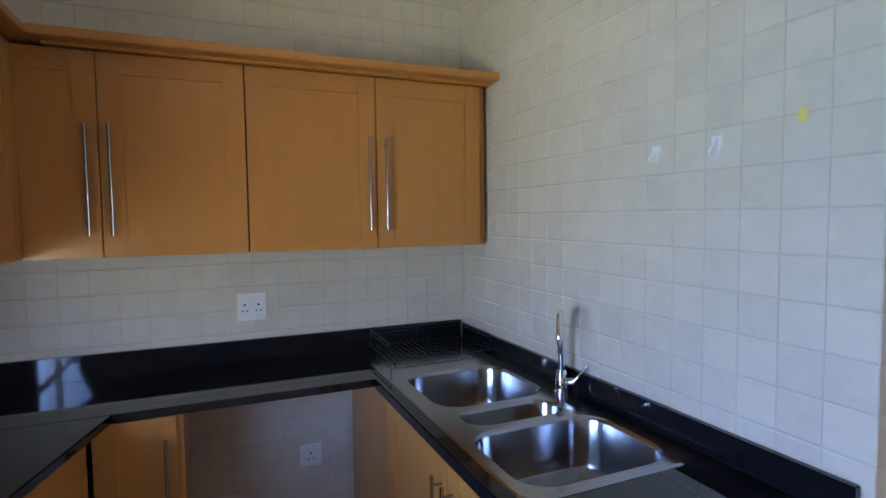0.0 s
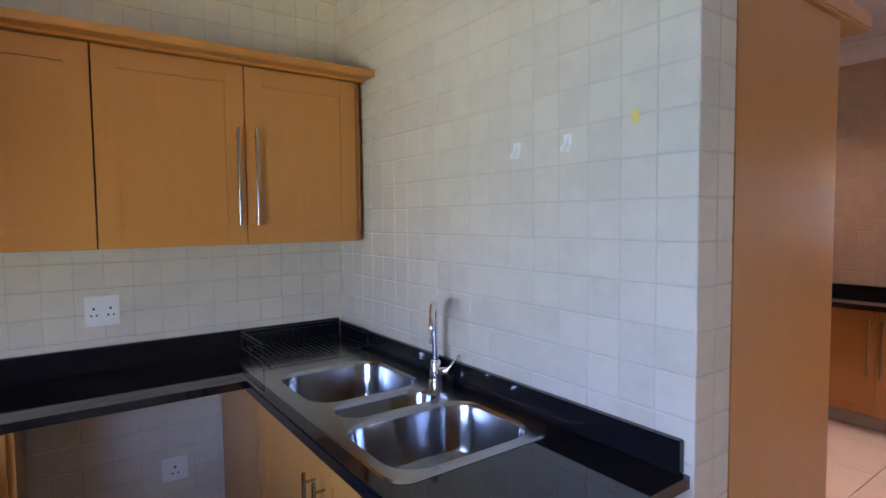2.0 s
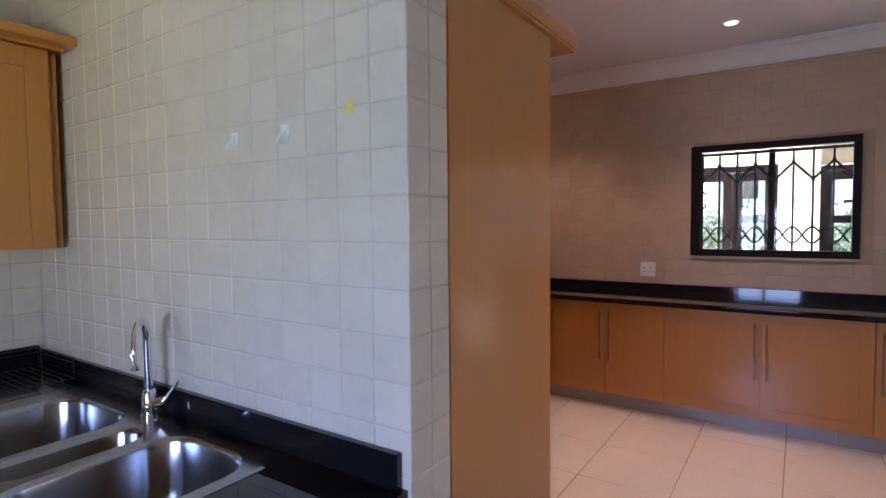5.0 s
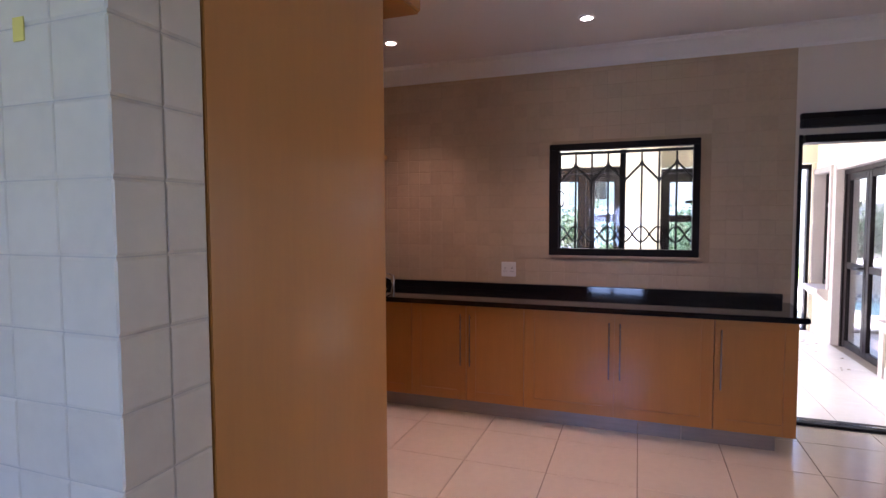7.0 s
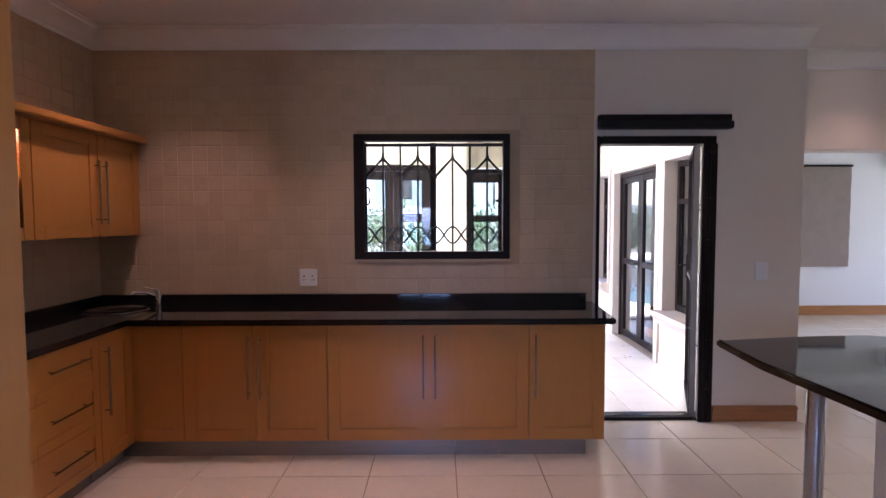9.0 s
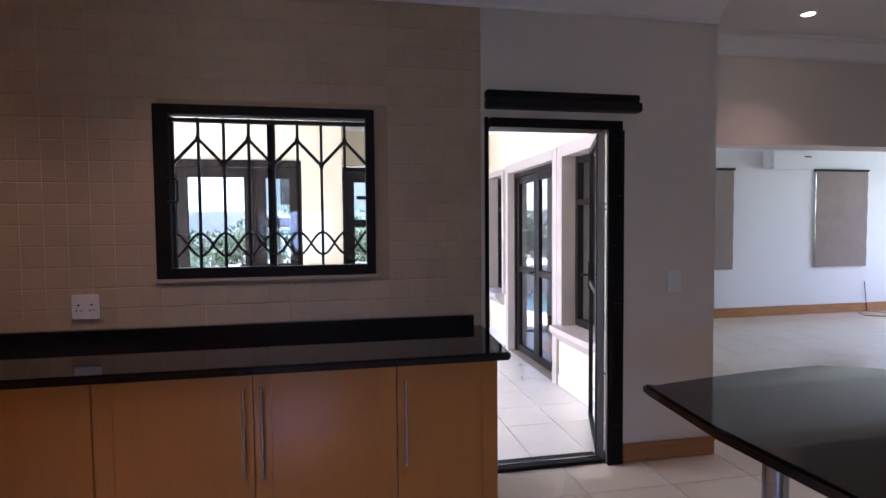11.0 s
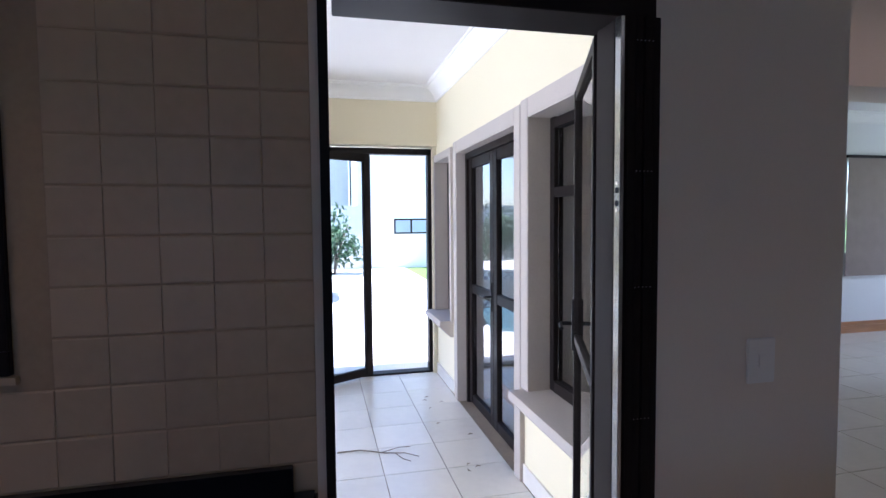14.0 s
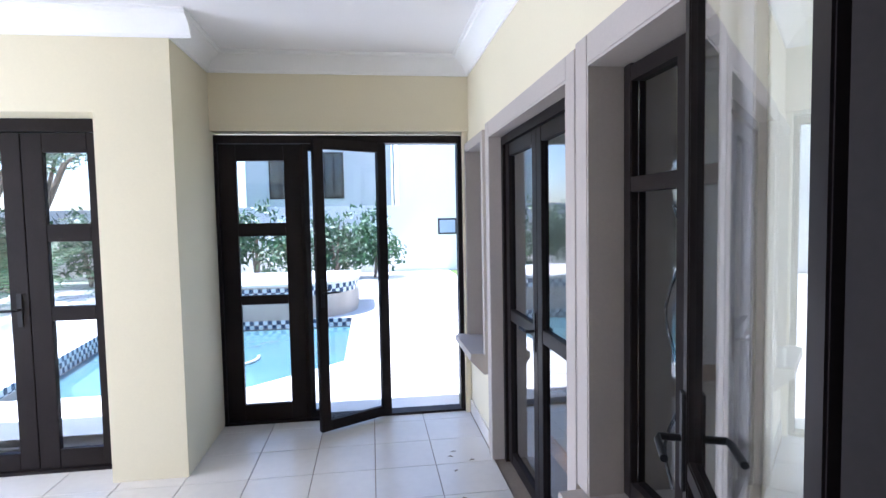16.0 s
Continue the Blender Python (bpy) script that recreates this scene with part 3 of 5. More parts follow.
# adhesive hooks and a sticker on the sink wall
FSW = Face((XS, 0, 0), (0, 1, 0), (-1, 0, 0))
for u in (1.555, 1.343):
    hk = thing("wall_hook", FSW.at(u, 1.74, 0), "white plastic adhesive hook on the tiles", "hook", "hooks on the sink wall")
    bm = bmesh.new()
    v = [bm.verts.new(FSW.at(u + a, 1.735 + b, n)) for n in (0, 0.006) for a, b in ((-0.016, 0.03), (0.016, 0.03), (0.013, 0.005), (0.0, -0.022), (-0.013, 0.005))]
    bm.faces.new(v[:5]), bm.faces.new(v[5:])
    for i in range(5):
        bm.faces.new((v[i], v[(i + 1) % 5], v[5 + (i + 1) % 5], v[5 + i]))
    part("plate", bm, M_PLASTIC, hk)
    bm = bmesh.new()
    fin = [(0.028, 0.006), (0.012, 0.014), (-0.006, 0.028), (-0.016, 0.034), (-0.022, 0.030), (-0.020, 0.006)]
    sides = [[bm.verts.new(FSW.at(u + a, 1.735 + b, n)) for b, n in fin] for a in (-0.004, 0.004)]
    bm.faces.new(sides[0]), bm.faces.new(sides[1])
    for i in range(len(fin)):
        k = (i + 1) % len(fin)
        bm.faces.new((sides[0][i], sides[0][k], sides[1][k], sides[1][i]))
    part("prong", bm, M_PLASTIC, hk)
solid("wall_sticker", FSW.B(1.110, 1.132, 1.765, 1.798, 0.0, 0.002), M_YELLOW, "small yellow paper sticker on a tile", "sticker")

# ---- tall cabinet at the end of the sink wall ----
tall = thing("tall_cabinet", (2.2, 1.6, 0), "tall beech cabinet with a plain varnished end panel", "cabinet")
part("end_panel", B(1.872, 2.515, YE, YE + 0.022, 0, 2.135, bevel=0.002), M_BEECH, tall)
part("body", B(1.872, 2.49, YE + 0.024, 2.84, 0.10, 2.13), M_BEECH, tall)
FT = Face((2.492, 0, 0), (0, 1, 0), (1, 0, 0))
for u in (YE + 0.03, YE + 0.66, YE + 1.28):
    shaker(FT, u, u + 0.61, 0.10, 2.12, tall, "r", hl=(1.0, 1.4))
part("kickboard", B(1.872, 2.44, YE + 0.03, 2.84, 0, 0.10), M_KICK, tall)
part("top_board", B(1.872, 2.735, YE - 0.02, 2.84, 2.137, 2.20, bevel=0.008), M_BEECH_H, tall)

# ---- kitchen: window-wall cabinets ----
FK = Face((5.10, 0, 0), (0, 1, 0), (-1, 0, 0))
cabinet("base_cabinet", FK, -0.665, -0.185, 0.107, 0.86, 0.55, "beech base cabinet with a framed door beside the doorway", [(-0.665, -0.185, "r")], kick=False, group="kitchen base cabinets")
cabinet("base_cabinet", FK, -0.184, 1.083, 0.107, 0.86, 0.55, "beech double base cabinet with framed doors", [(-0.184, 0.443, "r"), (0.443, 1.083, "l")], group="kitchen base cabinets")
cabinet("base_cabinet", FK, 1.084, 1.99, 0.107, 0.86, 0.55, "beech double base cabinet with framed doors", [(1.084, 1.534, "r"), (1.534, 1.99, "l")], group="kitchen base cabinets")
cabinet("base_cabinet", FK, 1.991, 2.322, 0.107, 0.86, 0.55, "beech corner base cabinet with a framed door", [(1.991, 2.322, None)], group="kitchen base cabinets")
for u0, u1 in ((-0.555, 0.0), (0.004, 0.28), (0.284, 2.40)):
    solid("kickboard", B(5.115, 5.13, u0, u1, 0, 0.105, bevel=0.001), M_KICK, "brushed aluminium kickboard below the cabinets", "kickboard", "structure")
FN = Face((0, 2.32, 0), (1, 0, 0), (0, -1, 0))
cabinet("drawer_unit", FN, 4.22, 4.755, 0.107, 0.86, 0.52, "beech drawer unit with three framed drawers", [("drawer", 0.62, 0.86), ("drawer", 0.365, 0.62), ("drawer", 0.107, 0.365)], kick=True)
cabinet("base_cabinet", FN, 4.756, 5.078, 0.107, 0.86, 0.52, "beech base cabinet with a framed door in the corner", [(4.756, 5.078, "l")], kick=True, group="kitchen base cabinets")
cabinet("base_cabinet", FN, 2.9, 4.218, 0.107, 0.86, 0.52, "beech base cabinet beside the drawers", [(2.9, 3.56, "r"), (3.56, 4.218, "l")], kick=True, group="kitchen base cabinets")
ktop = thing("worktop", (5.3, 1.2, 0.86), "polished black granite worktop in an l shape", "worktop")
part("window_run", prism([(4.985, 2.28), (4.985, -0.70), (XW - 0.03, -0.745), (XW - 0.003, -0.745), (XW - 0.003, 2.28)], 0.862, 0.90, 0.008), M_GRANITE, ktop)
part("side_run", prism([(2.55, 2.2815), (XW - 0.003, 2.2815), (XW - 0.003, YL - 0.003), (2.55, YL - 0.003)], 0.862, 0.8995, 0.0), M_GRANITE, ktop)
part("upstand", B(XW - 0.028, XW - 0.002, -0.69, YL - 0.03, 0.901, 0.963, bevel=0.002), M_GRANITE, ktop)
part("upstand", B(2.55, XW - 0.002, YL - 0.027, YL - 0.002, 0.901, 0.963, bevel=0.002), M_GRANITE, ktop)
psink = thing("prep_sink", (5.36, 2.56, 0.9), "small round stainless steel prep sink in the corner", "sink")
bm = bmesh.new()
prev = None
for r, z in ((0.205, 0.9012), (0.20, 0.906), (0.178, 0.906), (0.172, 0.9025), (0.08, 0.9015), (0.01, 0.9012)):
    ring = [bm.verts.new((5.36 + r * math.cos(k * math.tau / 32), 2.56 + r * math.sin(k * math.tau / 32), z)) for k in range(32)]
    if prev:
        for k in range(32):
            bm.faces.new((prev[k], prev[(k + 1) % 32], ring[(k + 1) % 32], ring[k]))
    prev = ring
bm.faces.new(prev)
part("bowl", bm, M_STEEL, psink, smooth=True)
ptap = thing("prep_tap", (5.56, 2.38, 0.9), "chrome mixer tap beside the prep sink", "tap")
part("base", tube(bmesh.new(), [(5.56, 2.38, 0.9), (5.56, 2.38, 1.0), (5.56, 2.38, 1.012)], [0.022, 0.022, 0.016], 14), M_CHROME, ptap, smooth=True)
part("spout", tube(bmesh.new(), [(5.56, 2.38, 0.96), (5.50, 2.44, 1.0), (5.44, 2.49, 1.01), (5.43, 2.50, 0.99)], 0.010, 10), M_CHROME, ptap, smooth=True)
part("lever", tube(bmesh.new(), [(5.56, 2.38, 1.01), (5.53, 2.46, 1.035)], 0.005, 8), M_CHROME, ptap, smooth=True)
FNU = Face((0, 2.565, 0), (1, 0, 0), (0, -1, 0))
cabinet("wall_cabinet", FNU, 4.646, XW - 0.005, 1.40, 2.05, 0.27, "beech wall cabinet with framed doors in the kitchen corner", [(4.646, 5.20, "r"), (5.20, XW - 0.005, "l")], group="kitchen wall cabinets")


def glass_cabinet(F, u0, u1, v0, v1, depth):
    """An open carcass with a shelf and a lamp behind a framed glass door."""
    c = thing("glass_cabinet", F.at((u0 + u1) / 2, v0, -depth / 2), "beech wall cabinet with a glass door and a light inside", "cabinet")
    part("side", F.B(u0, u0 + 0.018, v0, v1, -depth, -0.001), M_BEECH, c)
    part("side", F.B(u1 - 0.018, u1, v0, v1, -depth, -0.001), M_BEECH, c)
    part("bottom", F.B(u0 + 0.018, u1 - 0.018, v0, v0 + 0.018, -depth, -0.001), M_BEECH_H, c)
    part("top", F.B(u0 + 0.018, u1 - 0.018, v1 - 0.018, v1, -depth, -0.001), M_BEECH_H, c)
    part("back", F.B(u0 + 0.018, u1 - 0.018, v0 + 0.018, v1 - 0.018, -depth, -depth + 0.008), M_BEECH, c)
    part("shelf", F.B(u0 + 0.018, u1 - 0.018, (v0 + v1) / 2 - 0.009, (v0 + v1) / 2 + 0.009, -depth + 0.008, -0.02), M_BEECH_H, c)
    d = part("door", F.B(u0 + 0.06, u1 - 0.06, v0 + 0.06, v1 - 0.06, 0.007, 0.011), M_GLASS, c, "clear glass door pane")
    for a, b in ((u0 + 0.002, u0 + 0.07), (u1 - 0.07, u1 - 0.002)):
        part("stile", F.B(a, b, v0 + 0.002, v1 - 0.002, 0, 0.02, bevel=0.0015), M_BEECH, d)
    for a, b in ((v0 + 0.002, v0 + 0.07), (v1 - 0.07, v1 - 0.002)):
        part("rail", F.B(u0 + 0.07, u1 - 0.07, a, b, 0, 0.0195, bevel=0.0015), M_BEECH_H, d)
    p = F.at((u0 + u1) / 2 + 0.15, v1 - 0.022, -depth / 2)
    part("lamp", tube(bmesh.new(), [p, p - Vector((0, 0, 0.012))], 0.03, 16), M_LAMP, c, "lit round cabinet lamp")
    li = new("cabinet_lamp", bpy.data.lights.new("cabinet_lamp", "POINT"))
    li.data.energy, li.data.color, li.data.shadow_soft_size = 0.7, (1, 0.62, 0.35), 0.025
    li.location = p - Vector((0, 0, 0.05))


glass_cabinet(FNU, 3.95, 4.644, 1.40, 2.05, 0.27)
kc = solid("cabinet_cornice", prism([(2.55, 2.47), (XW - 0.004, 2.47), (XW - 0.004, YL - 0.004), (2.55, YL - 0.004)], 2.052, 2.10, 0.008), M_BEECH_H, "beech cornice board on top of the kitchen wall cabinets", "cornice")
FKW = Face((XW, 0, 0), (0, 1, 0), (-1, 0, 0))
socket(FKW, 1.335, 1.085, 0.125, 0.125, True, "white plastic double power socket above the worktop")

# kitchen window: frame, panes, sliding bars
WY0, WY1, WZ0, WZ1 = -0.135, 0.995, 1.215, 2.12
win = thing("window_1", (XW, 0.43, WZ0), "dark aluminium window with black security bars", "window", "", "structure")
bm = bmesh.new()
for b in ((WY0, WY1, WZ0, WZ0 + 0.055), (WY0, WY1, WZ1 - 0.05, WZ1), (WY0, WY0 + 0.05, WZ0 + 0.055, WZ1 - 0.05), (WY1 - 0.075, WY1, WZ0 + 0.055, WZ1 - 0.05)):
    FKW.box(bm, b[0], b[1], b[2], b[3], -0.06, 0.012, bevel=0.003)
part("window_frame", bm, M_BRONZE, win)
part("mullion", FKW.B(0.405, 0.445, WZ0 + 0.055, WZ1 - 0.05, -0.132, -0.09, bevel=0.003), M_BRONZE, win)
bm = bmesh.new()
for b in ((WY0, WY1, WZ0, WZ0 + 0.04), (WY0, WY1, WZ1 - 0.04, WZ1), (WY0, WY0 + 0.035, WZ0 + 0.04, WZ1 - 0.04), (WY1 - 0.035, WY1, WZ0 + 0.04, WZ1 - 0.04)):
    FKW.box(bm, b[0], b[1], b[2], b[3], -0.134, -0.062)
part("outer_frame", bm, M_BRONZE, win)
for a, b in ((WY0 + 0.035, 0.405), (0.445, WY1 - 0.035)):
    g = part("pane", FKW.B(a, b, WZ0 + 0.04, WZ1 - 0.04, -0.118, -0.113), M_GLASS, win)
    g.visible_shadow = False
part("track", FKW.B(WY0 + 0.05, WY1 - 0.075, WZ1 - 0.085, WZ1 - 0.065, -0.05, -0.02), M_BLACK, win)
lo, hi = -0.10, 0.913
N = 9
st = (hi - lo) / (N - 1)
for i in range(N):
    y = lo + st * i
    part("bar", FKW.B(y - 0.007, y + 0.007, WZ0 + 0.05, WZ1 - 0.06, -0.047, -0.031), M_BLACK, win)
    if i == N - 1:
        continue
    up, down = WZ0 + 0.735, WZ0 + 0.60
    a, b = (up, down) if i % 2 else (down, up)
    part("lattice_link", tube(bmesh.new(), [FKW.at(y, a, -0.028), FKW.at(y + st, b, -0.028)], 0.0095, 6), M_BLACK, win)
    for sg in (1, -1):
        pts = [FKW.at(y + st * k / 6, WZ0 + 0.175 + sg * 0.062 * math.cos(k * math.pi / 6), -0.028) for k in range(7)]
        part("lattice_link", tube(bmesh.new(), pts, 0.007, 6), M_BLACK, win)
    part("knuckle", FKW.B(y - 0.012, y + 0.012, a - 0.018, a + 0.018, -0.035, -0.018, bevel=0.004), M_BLACK, win)
part("pull_handle", tube(bmesh.new(), [FKW.at(0.935 - a, 1.615 + b, 0.012) for a, b in ((0, 0), (0.045, 0), (0.055, 0.012), (0.055, 0.108), (0.045, 0.12), (0, 0.12))], 0.008, 8), M_BLACK, win)
part("latch", FKW.B(WY0 + 0.05, WY0 + 0.10, 1.63, 1.65, -0.04, -0.02), M_BLACK, win)
solid("window_sill", FKW.B(WY0 - 0.01, WY1 + 0.01, WZ0 - 0.018, WZ0 - 0.002, -0.1, 0.014), M_TILE_DIMLIT, "beige tiled sill under the barred window, darkened for dim light", "sill", "structure")

# ---- doorway to the sunroom ----
FD = Face((XW, 0, 0), (0, 1, 0), (-1, 0, 0))
dr = thing("door_1", (XW, -1.2, 0), "dark bronze aluminium door frame with its glazed door open", "door", "", "structure")
part("jamb", FD.B(-0.787, -0.765, 0, 2.10, -0.085, 0.015, bevel=0.002), M_BRONZE, dr)
part("head", FD.B(-1.625, -0.802, 2.045, 2.099, -0.138, 0.015, bevel=0.002), M_BRONZE, dr)
part("jamb", FD.B(-1.56, -1.515, 0, 2.043, -0.095, -0.002, bevel=0.002), M_BRONZE, dr)
part("threshold", FD.B(-1.515, -0.802, -0.006, 0.022, -0.14, -0.01, bevel=0.003), M_BRONZE, dr)
part("threshold_strip", FD.B(-1.515, -0.802, -0.006, 0.026, -0.075, -0.06), M_STEEL, dr, "bare metal strip")
for k in range(4):
    part("trellis_slat", FD.B(-1.628 + k * 0.025, -1.605 + k * 0.025, 0, 2.043, 0.0, 0.031 + 0.004 * (k % 2), bevel=0.002), M_BRONZE, dr, "slat of the folded security trellis")
for v in (0.25, 0.62, 1.0, 1.35, 1.65, 1.98):
    for k in range(5):
        part("rivet", tube(bmesh.new(), [FD.at(-1.60 + k * 0.011, v, 0.034), FD.at(-1.60 + k * 0.011, v, 0.0375)], 0.002, 6), M_STEEL, dr)
part("steel_edge", B(XW - 0.031, XW - 0.004, -1.524, -1.513, 0.02, 2.04, bevel=0.001), M_STEEL, dr, "bare steel lock strip")
for v, r, m in ((1.62, 0.005, M_CHROME), (1.602, 0.008, M_HOLE), (1.568, 0.008, M_HOLE), (1.55, 0.005, M_CHROME), (0.60, 0.005, M_CHROME), (0.57, 0.008, M_HOLE)):
    part("bolt" if m is M_CHROME else "bolt_hole", tube(bmesh.new(), [(XW - 0.0175, -1.5135, v), (XW - 0.0175, -1.5115, v)], r, 10), m, dr)
rail = thing("security_gate_rail", (XW, -1.24, 2.14), "dark brown folded gate rail above the doorway", "rail")
part("top_rail", FD.B(-1.71, -0.765, 2.20, 2.245, 0.0, 0.06, bevel=0.004), M_BRONZE, rail)
part("bottom_rail", FD.B(-1.72, -0.765, 2.145, 2.198, 0.0, 0.075, bevel=0.006), M_BLACK, rail)


def leaf(name, a, b, z0, z1, rails, fr, label, category, thick=0.045, handle_z=None, handle_end=1, sign=1, kind="", mat_frame=M_BRONZE, group=""):
    """A framed glazed leaf from plan point a to b; rails: heights (low, high) of cross rails."""
    a, b = Vector((*a, 0)), Vector((*b, 0))
    u = (b - a).normalized()
    n = Vector((-u.y, u.x, 0)) * sign
    F = Face(a, u, n)
    w = (b - a).length
    t = thing(name, a + Vector((0, 0, z0)), label, category, group, kind)
    h = thick / 2
    part("stile", F.B(0, fr, z0, z1, -h, h, bevel=0.003), mat_frame, t)
    part("stile", F.B(w - fr, w, z0, z1, -h, h, bevel=0.003), mat_frame, t)
    levels = [(z0, z0 + fr)] + list(rails) + [(z1 - fr, z1)]
    for lo_, hi_ in levels:
        part("rail", F.B(fr + 0.0005, w - fr - 0.0005, lo_, hi_, -h + 0.001, h - 0.001, bevel=0.003), mat_frame, t)
    for (l0, l1), (m0, m1) in zip(levels, levels[1:]):
        g = part("pane", F.B(fr - 0.006, w - fr + 0.006, l1 - 0.006, m0 + 0.006, -0.003, 0.003), M_GLASS, t)
        g.visible_shadow = False
    if handle_z:
        uu = w - fr / 2 if handle_end else fr / 2
        dirn = -1 if handle_end else 1
        for s in (1, -1):
            bm = F.B(uu - 0.016, uu + 0.016, handle_z - 0.11, handle_z + 0.10, s * h, s * (h + 0.008), bevel=0.002)
            tube(bm, [F.at(uu, handle_z, s * h), F.at(uu, handle_z, s * (h + 0.05)), F.at(uu + dirn * 0.02, handle_z, s * (h + 0.055)), F.at(uu + dirn * 0.11, handle_z, s * (h + 0.055))], 0.008, 10)
            part("handle", bm, M_BLACK, t, "dark lever handle", smooth=False)
    return t


leaf("open_door_leaf", (5.77, -1.532), (6.405, -1.795), 0.012, 2.04, [(1.02, 1.06)], 0.045, "open bronze aluminium door leaf with clear glass", "door", thick=0.035, handle_z=1.10, kind="")
FDS = Face((XW, 0, 0), (0, 1, 0), (-1, 0, 0))
sw = thing("light_switch", (XW, -1.98, 1.06), "white plastic light switch plate beside the doorway", "switch")
part("plate", FDS.B(-2.03, -1.935, 1.055, 1.185, 0, 0.009, bevel=0.003), M_PLASTIC, sw)
part("rocker", FDS.B(-1.995, -1.97, 1.10, 1.14, 0.008, 0.013, bevel=0.002), M_PLASTIC, sw)

# ---- island counter ----
isl = thing("island_counter", (3.6, -1.6, 0), "curved black granite island counter on steel legs", "counter")
poly = [(4.43, -1.02)]
for k in range(9):
    f = k / 8
    poly.append((4.40 + 0.10 * math.sin(f * math.pi * 0.5), -1.05 - 0.80 * f))
poly += [(4.40, -2.05), (2.4, -2.15), (2.3, -1.06), (3.3, -1.03), (4.0, -0.985)]
part("top", prism(poly, 0.862, 0.90, 0.008), M_GRANITE, isl)
part("leg", tube(bmesh.new(), [(4.18, -1.36, 0), (4.18, -1.36, 0.012), (4.18, -1.36, 0.0125), (4.18, -1.36, 0.861)], [0.075, 0.075, 0.04, 0.04], 24), M_STEEL, isl, "polished steel leg", smooth=True)
part("support", B(2.4, 3.95, -2.0, -1.45, 0, 0.861), M_PLASTER, isl, "white painted support wall")
solid("island_pop_up_socket", tube(bmesh.new(), [(3.75, -1.75, 0.9), (3.75, -1.75, 0.906)], 0.03, 16), M_BLACK, "small round black cap set on the island top", "socket")

# ---- ceiling lights ----
def downlight(x, y, on, watts=0.0, H=2.85):
    lamp = thing("downlight", (x, y, H - 0.012), "recessed round ceiling downlight with a white rim" if not on else "lit recessed round ceiling downlight", "light", "ceiling downlights")
    bm = bmesh.new()
    prev = None
    for r, z in ((0.052, 0.0), (0.050, -0.008), (0.040, -0.010), (0.036, -0.004)):
        ring = [bm.verts.new((x + r * math.cos(k * math.tau / 24), y + r * math.sin(k * math.tau / 24), H + z)) for k in range(24)]
        if prev:
            for k in range(24):
                bm.faces.new((prev[k], prev[(k + 1) % 24], ring[(k + 1) % 24], ring[k]))
        prev = ring
    part("rim", bm, M_CORNICE, lamp, smooth=True)
    part("bulb", tube(bmesh.new(), [(x, y, H - 0.006), (x, y, H - 0.003)], 0.036, 20), M_LAMP if on else M_LAMP_OFF, lamp)
    if on:
        s = new("downlight_lamp", bpy.data.lights.new("downlight_lamp", "SPOT"))
        s.data.energy, s.data.color, s.data.spot_size, s.data.spot_blend, s.data.shadow_soft_size = watts, (1, 0.67, 0.53), radians(105), 0.9, 0.04
        s.matrix_world = look((x, y, H - 0.02), (x, y, 0))


for x, y in ((4.93, 0.644), (4.93, 2.08), (5.72, -2.98), (3.4, 0.644), (3.4, -2.98)):
    downlight(x, y, True, 2.5 if x > 5.5 else 5 if x > 4.5 else 8)
for x, y in ((8.4, -0.75), (7.0, -0.75)):
    downlight(x, y, False, 0, HS)

# ---- living room: blinds, air conditioner, sockets ----
FL = Face((9.95, 0, 0), (0, 1, 0), (-1, 0, 0))
for (a, b) in LY:
    wn_ = thing("living_window", (9.95, (a + b) / 2, 1.05), "window behind a lowered taupe blind", "window", "living room windows", "structure")
    part("pane", FL.B(a, b, 1.05, 2.25, -0.12, -0.115), M_GLASS, wn_).visible_shadow = False
    bl = thing("roman_blind", (9.93, (a + b) / 2, 0.98), "taupe fabric roman blind hanging over a window", "blind", "living room blinds")
    bm = bmesh.new()
    rows = 40
    vs = [[bm.verts.new(FL.at(u, 0.76 + 1.52 * k / rows, 0.03 + 0.008 * abs(math.sin(k * math.pi / 10)) + dn)) for u in (a - 0.03, (a + b) / 2, b + 0.03)] for dn in (0, 0.004) for k in range(rows + 1)]
    for s in (0, rows + 1):
        for k in range(rows):
            for i in (0, 1):
                bm.faces.new((vs[s + k][i], vs[s + k][i + 1], vs[s + k + 1][i + 1], vs[s + k + 1][i]))
    part("fabric", bm, M_BLIND, bl, smooth=True)
    part("headrail", FL.B(a - 0.05, b + 0.05, 2.275, 2.31, 0.0, 0.05, bevel=0.004), M_BRONZE, bl)
    part("bottom_bar", FL.B(a - 0.03, b + 0.03, 0.755, 0.775, 0.026, 0.04), M_BLIND, bl)
ac = thing("air_conditioner", (9.85, -6.78, 2.27), "white wall-mounted split air conditioner", "air conditioner")
part("body", FL.B(-7.2, -6.4, 2.30, 2.58, 0, 0.2, bevel=0.03), M_PLASTIC, ac)
part("flap", FL.B(-7.17, -6.43, 2.292, 2.33, 0.12, 0.212, bevel=0.01), M_PLASTIC, ac)
part("display", FL.B(-7.1, -6.98, 2.47, 2.49, 0.199, 0.202), M_HOLE, ac)
socket(FL, -8.35, 0.78, 0.125, 0.1, True, "white plastic double power socket above the skirting")
bm = tube(bmesh.new(), [(9.9, -8.2, 0.006), (9.6, -8.0, 0.006), (9.4, -8.3, 0.006), (9.7, -8.6, 0.006), (9.92, -8.4, 0.006), (9.93, -8.35, 0.5)], 0.006, 6)
solid("cable", bm, M_BLACKWIRE, "loose dark cable on the living room floor", "cable")

